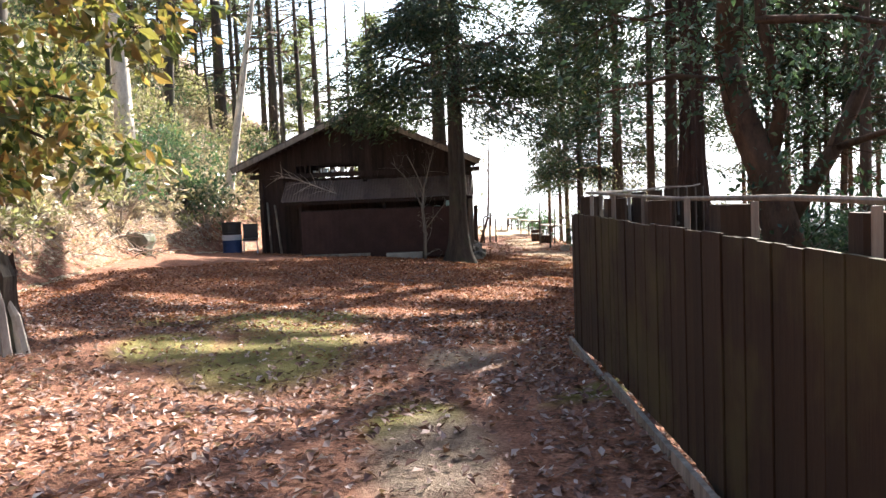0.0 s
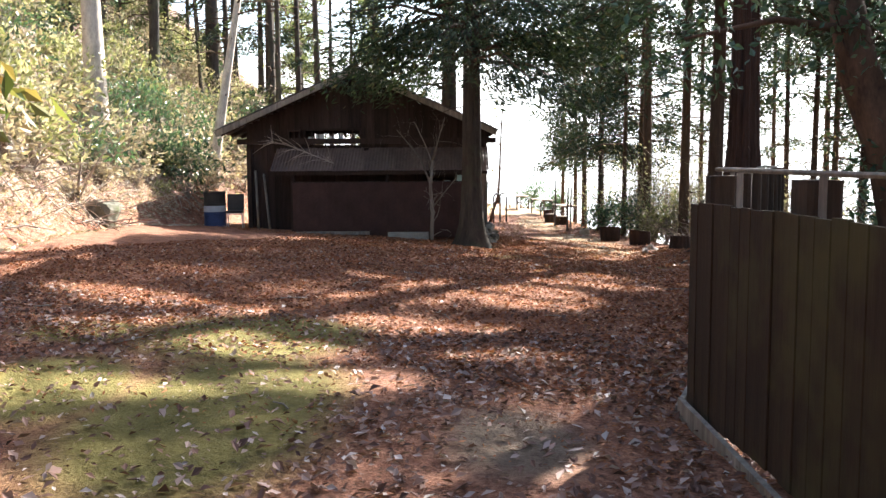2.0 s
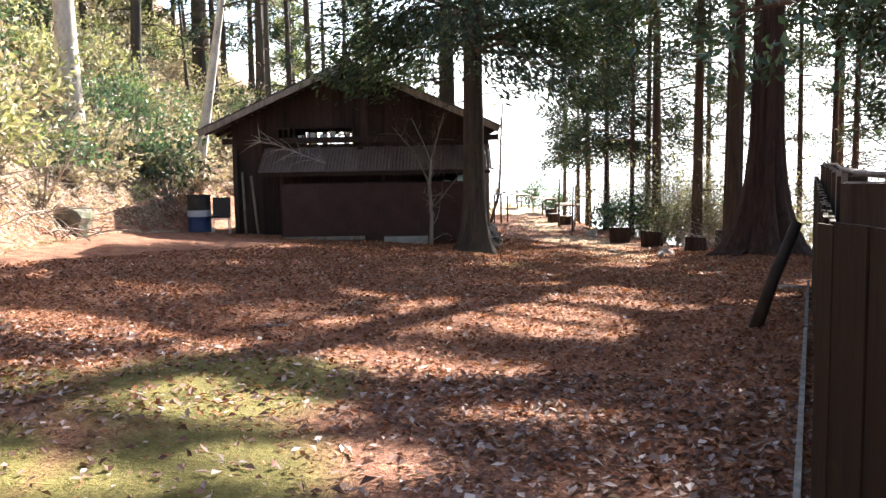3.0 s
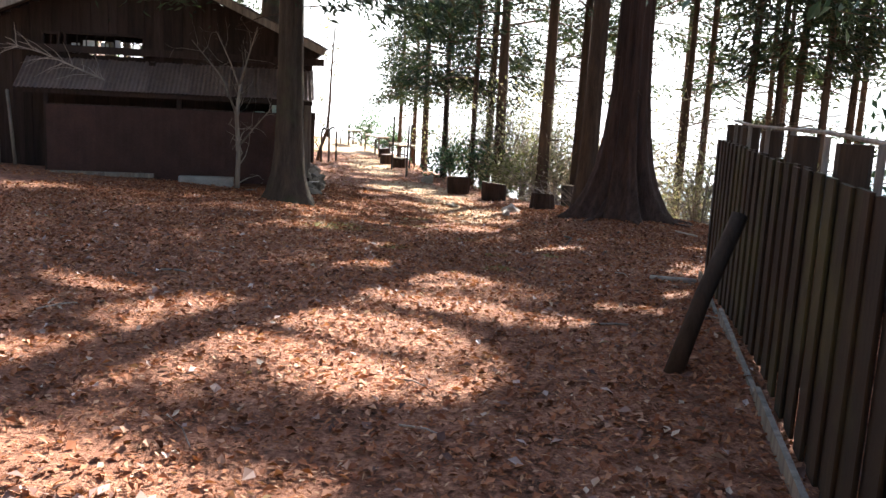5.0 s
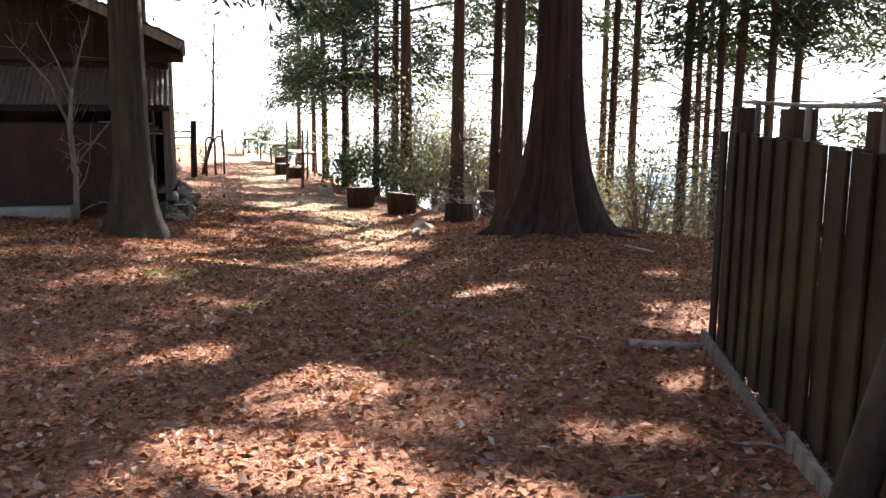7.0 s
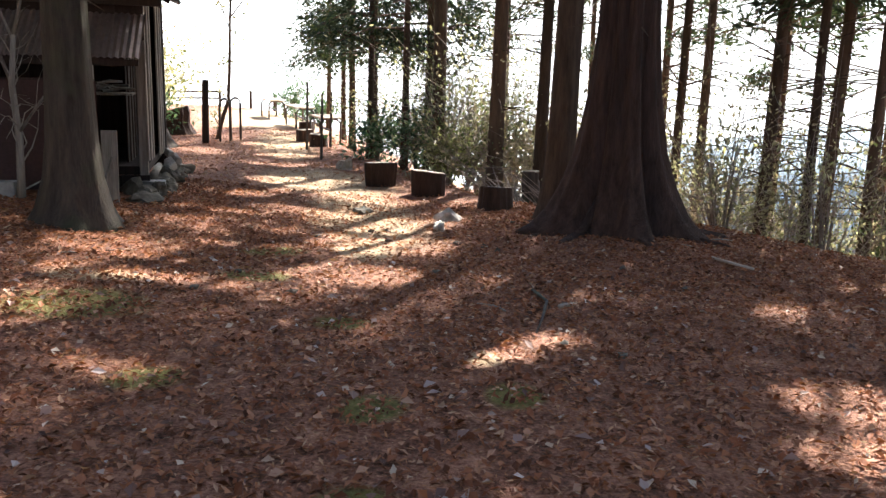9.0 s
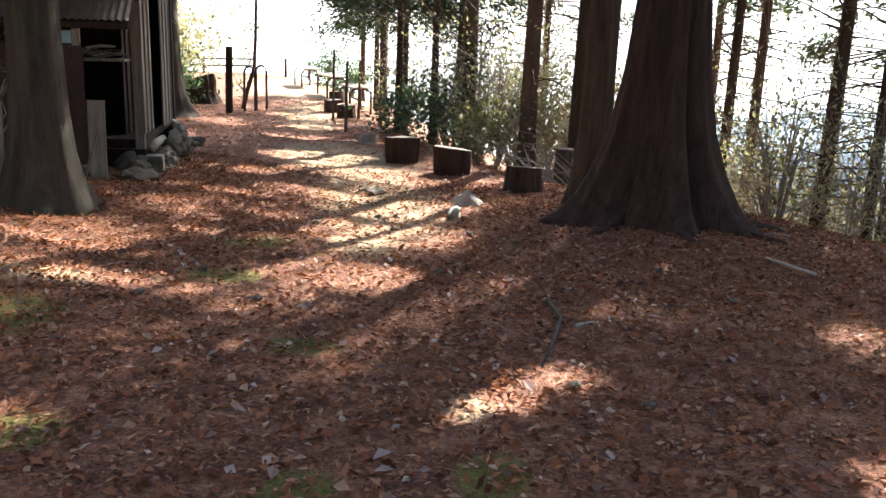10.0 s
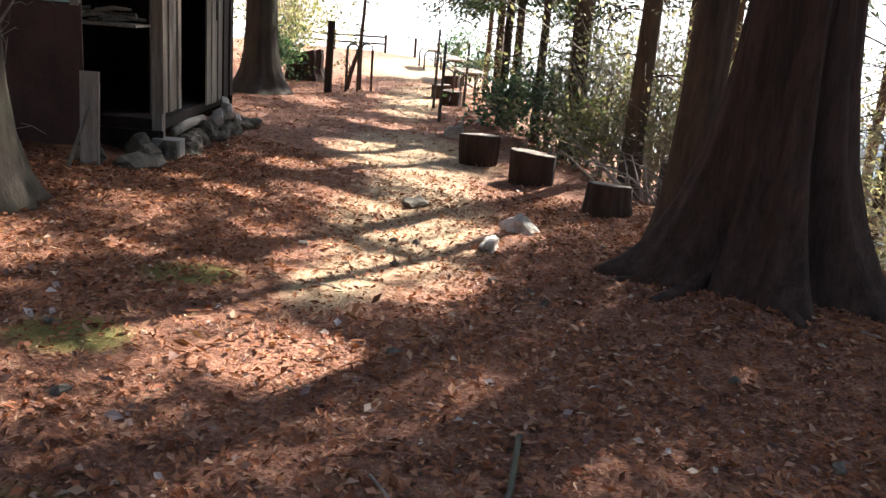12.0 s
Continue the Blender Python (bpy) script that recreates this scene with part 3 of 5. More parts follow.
# the row along the drop
for i, (x, y, r, h, cf, cr, n) in enumerate([(-3.95, 29.7, 0.16, 18, 5.0, 1.9, 4200), (-3.1, 28.9, 0.12, 16, 4.5, 1.6, 3000), (-5.35, 32.0, 0.16, 18, 4.4, 2.0, 4500), (-6.25, 32.9, 0.09, 13, 3.2, 1.5, 3200),
                                            (-5.9, 34.0, 0.10, 15, 3.0, 1.7, 3600), (-7.35, 34.3, 0.09, 13, 2.8, 1.7, 4600), (-7.7, 36.4, 0.11, 14, 2.9, 1.9, 4800), (-8.8, 38.6, 0.11, 15, 2.9, 2.0, 5200),
                                            (-9.4, 41.2, 0.09, 14, 2.8, 1.8, 3800), (-10.3, 43.6, 0.1, 14, 3.0, 1.8, 3600), (-11.6, 46.5, 0.1, 13, 3.2, 1.7, 3000), (-6.4, 37.5, 0.12, 16, 3.0, 2.2, 5000)]):
    conifer("cedar_tree", x, y, r, h, cf, cr, 30 + i, "thin cedar in the row along the path's edge", M_BARK_THIN, n, 0.27, 1.25, (random.uniform(-0.012, 0.012), 0), 12, 0.05, 40, 10, "cedars along the drop", True)
# the stand down the slope; last five stand by the yard, added for shade
rs = random.Random(8)
SLOPE = [(-0.35, 31.6, 0.14), (0.3, 32.6, 0.15), (0.75, 28.6, 0.15), (1.35, 28.0, 0.12), (1.75, 28.6, 0.16), (2.4, 28.2, 0.14), (3.4, 30.0, 0.15), (-1.0, 38.0, 0.16), (5.4, 29.5, 0.17),
         (6.8, 32.0, 0.17), (5.0, 35.0, 0.16), (2.6, 35.5, 0.15), (8.6, 30.0, 0.16), (8.2, 36.0, 0.17), (11.0, 33.0, 0.18), (0.5, 41.0, 0.18), (4.0, 41.0, 0.17), (-3.2, 40.5, 0.16), (10.5, 27.0, 0.17),
         (13.5, 29.0, 0.18), (7.0, 25.5, 0.16), (12.5, 23.0, 0.18), (15.5, 25.0, 0.17), (-4.6, 44.0, 0.16), (-1.5, 47.0, 0.17), (1.7, 20.6, 0.17), (3.6, 19.5, 0.2), (5.5, 22.0, 0.2), (3.0, 23.2, 0.18), (7.5, 19.0, 0.2)]
for i, (x, y, r) in enumerate(SLOPE):
    down = max(0.0, -0.8 - gz(x, y))
    conifer("cedar_tree", x, y, r * 0.8, rs.uniform(15, 21) + down, rs.uniform(4.7, 7.2) + 0.3 * down + (2.2 if y < 24 else 0.0), rs.uniform(1.7, 2.6), 60 + i, "tall bare-stemmed cedar on the slope below the path", M_BARK_THIN, 3300 if y > 26 else 1000, 0.33, 1.3,
            (rs.uniform(-0.015, 0.015), rs.uniform(-0.015, 0.015)), 12, 0.05, 40, 34, "cedars on the slope", dead_reach=2.6)
# the wooded bank
BANK = [(-17.6, 20.6, 0.30, "p"), (-21.5, 27.5, 0.2, "c"), (-24.0, 25.0, 0.3, "c"), (-20.5, 19.0, 0.28, "c"), (-24.5, 19.0, 0.3, "c"), (-18.5, 14.0, 0.25, "c"), (-22.5, 13.0, 0.3, "c"), (-26, 30, 0.3, "c"),
        (-23.0, 33.0, 0.28, "c"), (-20.0, 36.5, 0.2, "c"), (-27.5, 22.0, 0.3, "c"), (-28, 36, 0.3, "c"), (-24.0, 39.0, 0.28, "c"), (-31, 27, 0.3, "c"), (-18.0, 8.0, 0.28, "c"), (-20.5, 4.0, 0.3, "c"), (-26.5, 9.0, 0.3, "c"),
        (-19.0, 31.5, 0.14, "c"), (-33, 18, 0.3, "c"), (-30, 43, 0.3, "c")]
for i, (x, y, r, kind) in enumerate(BANK):
    conifer("conifer_tree", x, y, r, rs.uniform(13, 18), rs.uniform(4.5, 7.0), rs.uniform(1.8, 2.6), 100 + i, "tall conifer on the steep wooded bank" if kind == "c" else "pale-barked tree on the steep bank",
            M_BARK_PALE if kind == "p" else M_BARK_GREY, 3400 if kind == "c" else 1200, 0.43, 1.4, (rs.uniform(-0.03, 0.03), rs.uniform(-0.03, 0.03)), 12, 0.05, 44, 8, "trees on the bank", foliage=M_PALEGREEN if i % 3 else M_CEDAR)
for i in range(74):
    y = rs.uniform(9, 44)
    x = float(np.interp(y, TOE[:, 0], TOE[:, 1])) - (rs.uniform(4.0, 19) if i < 48 else rs.uniform(11, 23))
    conifer("young_conifer", x, y, rs.uniform(0.06, 0.12), rs.uniform(5, 10), rs.uniform(0.8, 2.2), rs.uniform(1.2, 2.0), 150 + i, "young pale green conifer on the steep bank", M_BARK_GREY, 1500, 0.42, 1.3,
            (rs.uniform(-0.05, 0.05), rs.uniform(-0.05, 0.05)), 8, 0.05, 30, 4, "young trees on the bank", foliage=M_PALEGREEN)
conifer("leaning_tree", -17.6, 25.2, 0.17, 11, 5.0, 1.6, 131, "slender pale tree leaning on the steep bank", M_BARK_PALE, 900, 0.3, 1.5, (0.17, 0.06), 12, 0.05, 24, 5)


for i, (x, y) in enumerate([(-19.3, 33.6), (-20.4, 38.2), (-21.8, 35.6), (-23.2, 40.6), (-21.3, 31.6), (-24.6, 37.0), (-19.4, 41.0), (-21.0, 44.5), (-25.2, 33.0), (-23.0, 29.5), (-26.5, 42.0), (-18.4, 36.4)]):
    conifer("conifer_tree", x, y, rs.uniform(0.12, 0.2), rs.uniform(11, 16), rs.uniform(1.8, 3.2), rs.uniform(1.6, 2.3), 240 + i, "slim pale green conifer on the bank behind the shed", M_BARK_GREY, 3000, 0.4, 1.3,
            (rs.uniform(-0.03, 0.03), rs.uniform(-0.03, 0.03)), 10, 0.05, 44, 6, "trees behind the shed", foliage=M_PALEGREEN if i % 2 else M_CEDAR)

# unseen woods added behind and beside the clearing to block sky light
back = conifer("cedar_tree", 4.5, -9.0, 0.3, 19, 2.0, 3.6, 190, "unseen dense cedar added round the clearing to block sky light", count=1600, size=1.1, limbs=60, group="woods round the clearing", sunny=False)
for i, (x, y) in enumerate([(-1.5, -13), (-7.5, -10), (-13, -7), (9, -4), (11.5, 2), (13, 8), (9.5, 5), (12, 14), (1.5, -19), (-5, -18), (-12, -15), (8, -14), (17, -2), (18, 7), (8.0, 12.5), (17, 15)]):
    copy_thing(back, Matrix.Translation((x, y, gz(x, y) - 0.08)) @ Matrix.Rotation(i * 1.7, 4, "Z"))


def spray_tree(name, x, y, base_r, forks, seed, label, bark, leaf, leaf_mat, count, reach, category="tree", depth=2, sink=0.06, sunny=False):
    """A broad tree or sapling: given limbs (points from the foot), fine twigs by chance, leaves round the twig ends."""
    rng = np.random.default_rng(seed)
    z0 = gz(x, y) - sink
    top = thing(name, Matrix.Translation((x, y, z0)), label, category)
    wood, ends, starts = MB(), [], []
    trunk = MB()
    for k, (pts, r0, r1) in enumerate(forks):
        pts = [Vector(p) for p in pts]
        n = len(pts)
        rr = [r0 + (r1 - r0) * i / (n - 1) for i in range(n)]
        limb = trunk if k == 0 else MB()
        limb.tube(pts, rr, 14 if r0 > 0.1 else 7, True, trunk_wobble(seed + k, 0.1) if r0 > 0.1 else None)
        if k:
            part('limb', limb, bark, top, smooth=True)
        for i in range(1, n):
            for _ in range(5 if depth else 0):
                s = pts[i - 1].lerp(pts[i], rng.random())
                d = (pts[i] - pts[i - 1]).normalized() + Vector(rng.normal(size=3)) * 0.75
                ln = rng.uniform(0.4, 1.0) * reach
                e = s + d.normalized() * ln
                m = s.lerp(e, 0.5) + Vector(rng.normal(size=3)) * 0.08 * ln
                q = max(0.004, rr[i] * 0.3)
                q = min(q, 0.02)
                wood.tube([s, m, e], [q, q * 0.7, q * 0.35], 4, False)
                starts.append(m), ends.append(e)
                for _ in range(depth):
                    e2 = e + (d.normalized() + Vector(rng.normal(size=3)) * 0.9).normalized() * ln * 0.5
                    wood.tube([e, e2], [q * 0.4, q * 0.2], 3, False)
                    starts.append(e), ends.append(e2)
    part("trunk", trunk, bark, top, smooth=True)
    if wood.v:
        tagged(part("twigwork", wood, bark, top), kind="stuff")
    if count and ends:
        c, w, s = sprays(np.array(ends), np.array(starts), rng, count, 0.1 * reach + 0.06, leaf, 0.5)
        if sunny:
            keep = ~in_gap(c + np.array([x, y, z0]))
            c, w, s = c[keep], w[keep], s[keep]
        v, f = leaves(c, w, s, s * 0.5, rng, 0.2)
        part("crown", bulk("crown", v, f, leaf_mat), None, top)
    return top


# overhanging tree with large yellowing leaves
spray_tree("broadleaf_tree", -7.9, 4.65, 0.14, [([(0, 0, 0), (0.12, 0.08, 1.53), (0.23, 0.08, 2.81), (0.16, 0.16, 4.25)], 0.16, 0.07),
           ([(0.16, 0.08, 1.85), (0.94, 0.31, 2.25), (1.87, 0.47, 2.33), (3.04, 0.62, 2.01)], 0.06, 0.012), ([(0.2, 0.08, 2.33), (1.17, 0.16, 2.97), (2.34, 0.39, 3.05), (3.67, 0.47, 2.65)], 0.06, 0.012),
           ([(0.23, 0.08, 2.81), (1.25, 0.47, 3.61), (2.57, 0.7, 3.77), (3.82, 0.55, 3.37)], 0.055, 0.012),
           ([(0.16, 0.08, 3.45), (1.25, -0.31, 4.25), (2.65, -0.23, 4.49)], 0.05, 0.01), ([(0.16, 0.08, 1.77), (1.17, 0.39, 2.17), (2.18, 0.55, 2.01), (2.89, 0.62, 1.69)], 0.05, 0.01),
           ([(0.16, 0.08, 1.69), (1.09, 0.78, 2.09), (2.03, 1.33, 2.01)], 0.045, 0.01)],
           201, "overhanging broadleaf tree with large olive, yellow and brown leaves", M_BARK_GREY, 0.125, M_YELLOWLEAF, 9000, 0.85)
# old evergreen behind the board fence
spray_tree("evergreen_tree", -0.1, 13.4, 0.4, [([(0.25, 0.1, 0), (0.12, 0, 0.8), (-0.1, 0, 1.7), (-0.45, 0, 2.6), (-0.6, 0.1, 3.4)], 0.29, 0.17),
           ([(-0.1, 0, 1.6), (0.1, -0.1, 2.6), (-0.15, -0.2, 3.8), (-0.2, -0.3, 5.5)], 0.12, 0.06), ([(0.1, 0, 0.9), (0.8, 0.3, 2.0), (1.4, 0.5, 3.4), (2.2, 0.8, 5.0)], 0.13, 0.05),
           ([(-0.5, 0, 3.0), (-1.3, -0.5, 3.1), (-2.2, -0.9, 2.9)], 0.06, 0.015), ([(-0.5, 0, 3.2), (-1.2, 0.3, 3.9), (-2.3, 0.4, 4.2)], 0.06, 0.015), ([(-0.2, -0.2, 3.8), (0.9, -0.9, 3.6), (2.0, -1.4, 3.2)], 0.07, 0.015),
           ([(0.8, 0.3, 2.0), (1.5, -0.8, 2.2), (2.4, -1.6, 2.0)], 0.06, 0.012),
           # upper limbs, out of view, added to shade the near ground
           ([(-0.6, 0.1, 3.4), (-0.5, 0, 5.5), (-0.1, 0.1, 8.0), (0.2, 0, 10.0)], 0.2, 0.05), ([(-0.4, 0, 6.0), (0.8, -0.4, 6.8), (2.2, -0.9, 7.6)], 0.08, 0.02), ([(-0.3, 0, 6.6), (-1.4, 0.3, 7.4), (-2.6, 0.5, 8.0)], 0.08, 0.02),
           ([(-0.1, 0, 7.8), (0.9, 0.6, 8.8), (2.0, 1.0, 9.4)], 0.07, 0.015), ([(-0.2, 0, 7.2), (-0.9, -0.9, 8.0), (-1.5, -1.7, 8.6)], 0.07, 0.015), ([(0, 0, 8.4), (-1.0, 0.5, 9.4), (-1.9, 0.9, 10.0)], 0.06, 0.012)],
           202, "old evergreen tree with a thick leaning trunk behind the fence", M_BARK_TAN, 0.11, M_BROADLEAF, 6500, 1.0, sunny=True)
# bare sapling before the shed
spray_tree("bare_sapling", -9.55, 23.35, 0.06, [([(0, 0, 0), (0.03, 0, 0.8), (-0.02, 0, 1.5), (0.05, 0, 2.1)], 0.055, 0.03), ([(-0.02, 0, 1.5), (-0.35, 0.1, 2.2), (-0.95, 0, 2.9)], 0.025, 0.008),
           ([(0.03, 0, 0.9), (0.4, -0.1, 1.3), (0.75, -0.1, 1.7)], 0.022, 0.008), ([(0.05, 0, 2.1), (0.2, 0, 2.6), (0.35, 0.1, 3.2)], 0.025, 0.006), ([(0.05, 0, 2.0), (-0.15, 0, 2.5), (-0.5, 0.1, 3.1)], 0.02, 0.006)],
           203, "bare grey-brown sapling with thin forked twigs before the shed", M_GREYWOOD, 0.06, M_DRY, 0, 0.6)
# bare bush by the bank's rock
spray_tree("bare_bush", -14.3, 16.3, 0.04, [([(0, 0, 0), (0.1, 0, 0.6), (0.3, 0, 1.3), (0.9, 0.1, 1.9)], 0.035, 0.01), ([(0, 0, 0.1), (0.5, 0, 0.8), (1.1, 0, 1.5)], 0.03, 0.008), ([(0, 0, 0.2), (-0.2, 0, 0.9), (-0.1, 0, 1.7)], 0.025, 0.006)],
           204, "leafless grey bush at the foot of the bank", M_TWIG, 0.06, M_DRY, 0, 0.6, "bush")


def bush(name, x, y, w, h, count, leaf, mat, seed, label, group="", z=None, mat_wood=None):
    rng = np.random.default_rng(seed)
    z0 = (gz(x, y) if z is None else z) - 0.05
    top = thing(name, Matrix.Translation((x, y, z0)), label, "bush", group)
    wood, ends, starts = MB(), [], []
    for i in range(14):
        a, t = rng.random() * 6.283, rng.random()
        e = Vector((math.cos(a) * w * t, math.sin(a) * w * t, h * (1 - 0.5 * t * t) * rng.uniform(0.6, 1.05)))
        m = e * 0.5 + Vector((0, 0, 0.12 * h))
        wood.tube([(0, 0, 0), m, e], [0.016, 0.01, 0.004], 4, False)
        for _ in range(3):
            e2 = e + Vector(rng.normal(size=3)) * 0.3 * h
            e2.z = max(0.1, e2.z)
            wood.tube([m, e2], [0.007, 0.003], 3, False)
            starts.append(m), ends.append(e2)
        starts.append(m), ends.append(e)
    tagged(part("stemwork", wood, mat_wood or M_TWIG, top), kind="stuff")
    c, ways, s = sprays(np.array(ends), np.array(starts), rng, count, 0.13 * h + 0.05, leaf, 0.1)
    c[:, 2] = np.maximum(c[:, 2], 0.05)
    v, f = leaves(c, ways, s, s * 0.45, rng, 0.2)
    part("foliage", bulk("foliage", v, f, mat), None, top)
    return top


rb = random.Random(21)
# undergrowth all over the bank
for i in range(330):
    y = rb.uniform(7, 36)
    toe = float(np.interp(y, TOE[:, 0], TOE[:, 1]))
    x = toe - (0.9 if y < 21 else 0.7) - 11.5 * rb.random() ** 1.3
    kind = rb.random()
    if kind < 0.36:
        bush("shrub", x, y, rb.uniform(0.6, 1.2), rb.uniform(0.6, 1.5), 520, 0.15, M_SHRUB, 300 + i, "yellow-green shrub on the sunlit bank", "undergrowth on the bank")
    elif kind < 0.84:
        bush("dry_shrub", x, y, rb.uniform(0.6, 1.3), rb.uniform(0.6, 1.6), 380, 0.14, M_DRY, 300 + i, "dry bare-twigged shrub on the bank", "undergrowth on the bank")
    else:
        bush("evergreen_shrub", x, y, rb.uniform(0.6, 1.0), rb.uniform(0.8, 1.5), 620, 0.13, M_BROADLEAF, 300 + i, "dark evergreen shrub on the bank", "undergrowth on the bank")
for i in range(44):
    y = rb.uniform(7.5, 23)
    x = float(np.interp(y, TOE[:, 0], TOE[:, 1])) - 0.4 - 2.6 * rb.random()
    bush("dry_tuft", x, y, rb.uniform(0.35, 0.7), rb.uniform(0.25, 0.6), 240, 0.1, M_DRY if i % 4 else M_SHRUB, 700 + i, "low tuft of dry straw and twigs on the bank's foot", "tufts on the bank")
bush("evergreen_shrub", -16.6, 22.8, 1.1, 1.7, 1400, 0.14, M_BROADLEAF, 500, "dark evergreen shrub beside the shed", "undergrowth on the bank")
# growth along the drop
for i, (x, y, w, h, kind) in enumerate([(-5.9, 32.5, 0.5, 1.5, "e"), (-7.0, 33.6, 0.5, 1.2, "e"), (-5.0, 31.0, 0.6, 1.1, "y"), (-3.6, 30.6, 1.1, 1.8, "d"), (-2.2, 30.0, 1.2, 2.0, "d"), (-4.6, 33.5, 1.0, 2.4, "d"), (-1.2, 32.5, 1.4, 3.2, "d"),
                                        (0.6, 30.5, 1.2, 2.6, "d"), (2.2, 31.0, 1.4, 3.0, "d"), (3.6, 28.0, 1.2, 2.2, "d"), (5.0, 31.5, 1.5, 3.4, "d"), (1.2, 34.5, 1.6, 4.2, "y"),
                                        (-0.2, 35.5, 1.6, 4.0, "y"), (-2.6, 35.0, 1.5, 3.6, "y"), (6.0, 27.0, 1.3, 2.2, "d"), (4.0, 35.0, 1.8, 4.5, "y"), (7.5, 34.0, 1.8, 4.5, "d"), (8.0, 28.5, 1.5, 2.6, "d")]):
    m, nm, lb = {"e": (M_BROADLEAF, "evergreen_shrub", "dark evergreen shrub at the path's edge"), "y": (M_SHRUB, "shrub", "pale green shrub below the path's edge"), "d": (M_DRY, "dry_shrub", "tangle of dry pale twigs below the path's edge")}[kind]
    bush(nm, x, y, w, h, 900, 0.13, m, 520 + i, lb, "growth along the drop")
# twiggy growth on the slope below the great cedar
for i in range(42):
    y = rb.uniform(25.5, 37)
    x = float(np.interp(y, EDGE[:, 0], EDGE[:, 1])) + rb.uniform(1.0, 11.0)
    m, nm, lb = ((M_TWIGGY, "dry_shrub", "grey twiggy shrub on the slope below the path") if i % 3 else (M_PALEGREEN, "shrub", "pale green shrub on the slope below the path"))
    bush(nm, x, y, rb.uniform(0.8, 1.5), rb.uniform(1.6, 3.7), 850, 0.085, m, 620 + i, lb, "growth along the drop")
# growth round the far terrace
for i, (x, y, w, h, kind) in enumerate([(-15.2, 39.0, 0.9, 2.2, "y"), (-16.5, 41.5, 1.4, 3.4, "y"), (-18.5, 44.5, 1.6, 3.6, "d"), (-14.6, 37.2, 0.7, 1.2, "e"), (-17.5, 38.0, 1.5, 3.8, "y"), (-20.5, 48.0, 1.5, 3.0, "d"),
                                        (-14.2, 50.5, 1.0, 1.5, "e"), (-12.4, 48.0, 0.7, 1.2, "e"), (-22, 42, 2.0, 4.5, "y")]):
    m, nm, lb = {"e": (M_BROADLEAF, "evergreen_shrub", "dark rounded bush on the terrace"), "y": (M_SHRUB, "shrub", "pale sunlit bush beside the terrace"), "d": (M_DRY, "dry_shrub", "dry pale bush beside the terrace")}[kind]
    bush(nm, x, y, w, h, 1100, 0.14, m, 560 + i, lb, "growth round the terrace")
# evergreen growth behind the fence
for i, (x, y, w, h) in enumerate([(0.3, 15.0, 0.5, 1.3), (1.9, 9.0, 0.9, 1.6), (1.2, 14.2, 0.7, 1.2), (2.6, 12.0, 1.0, 1.8), (3.6, 9.5, 1.1, 2.0)]):
    bush("evergreen_shrub", x, y, w, h, 1300, 0.11, M_BROADLEAF, 580 + i, "glossy evergreen shrub behind the board fence", "growth behind the fence")

# ---- board fence ----


def fence_run(a, b, first, parent, kerb, tops, step, stock):
    """Upright boards from a to b (x, y), alternately set back, with a kerb board at the foot and posts behind."""
    a, b = Vector((*a, 0)), Vector((*b, 0))
    way = (b - a).normalized()
    ang = math.atan2(way.y, way.x)
    length = (b - a).length
    n = int(length / 0.135)
    rng = random.Random(first)
    for i in range(n):
        p = a + way * (0.0675 + 0.135 * i)
        z = gz(p.x, p.y) + 0.05
        me = stock[rng.randrange(len(stock))]
        ob = part("board", me, None, parent)
        ob.matrix_local = Matrix.Translation((p.x, p.y, z)) @ Matrix.Rotation(ang, 4, "Z") @ Matrix.Translation((0, (step if i % 2 else 0.0) + rng.uniform(-0.003, 0.003), 0)) @ Matrix.Rotation(rng.uniform(-0.002, 0.002), 4, "Y") @ Matrix.Diagonal((1, 1, tops[0] + (tops[1] - tops[0]) * i / n - z + rng.uniform(-0.012, 0.006), 1))
    side = Vector((way.y, -way.x, 0))
    k = MB()
    m = max(2, int(length / 1.8))
    for i in range(m):
        ka, kb = Vector((*kerb[0], 0)), Vector((*kerb[1], 0))
        p, q = ka.lerp(kb, i / m), ka.lerp(kb, (i + 1) / m - 0.003)
        kang = math.atan2((kb - ka).y, (kb - ka).x)
        z = 0.5 * (gz(p.x, p.y) + gz(q.x, q.y)) - 0.06
        c = (p + q) / 2
        ob = part("kerb_board", MB().board((q - p).length, 0.03, 0.125, None, 0.005), M_GREYWOOD, parent, "pale weathered kerb board")
        ob.matrix_local = Matrix.Translation((c.x, c.y, z)) @ Matrix.Rotation(kang, 4, "Z")
    m = max(2, round(length / 1.25))
    for i in range(m + 1):
        p = a + way * min(length - 0.08, max(0.08, length * i / m)) - side * 0.13
        z = gz(p.x, p.y) - 0.1
        part("post", MB().board(0.2 if i % 2 else 0.13, 0.14, 1.27 - z, Matrix.Translation((p.x, p.y, z)) @ Matrix.Rotation(ang, 4, "Z"), 0.02), M_FENCE_POST, parent)
    p, q = a - side * 0.13, b - side * 0.13
    pts = [p.lerp(q, i / 6) + Vector((0, 0, 1.295 + 0.012 * math.sin(i * 2.1 + first))) for i in range(7)]
    part("top_rail", MB().tube(pts, [0.012] * 7, 7), M_GREYWOOD, parent, "pale thin top rail")
    part("back_rail", MB().tube([p + Vector((0, 0, 0.75)) + side * 0.05, q + Vector((0, 0, 0.75)) + side * 0.05], [0.03, 0.03], 6), M_FENCE_POST, parent)
    for i in range(int(length / 0.95)):
        w = a + way * (0.5 + 0.95 * i) - side * 0.09
        part("batten", MB().board(0.03, 0.02, 0.42, Matrix.Translation((w.x, w.y, 0.87)) @ Matrix.Rotation(rng.uniform(-0.03, 0.03), 4, "X"), 0.003), M_GREYWOOD, parent, "thin pale batten")


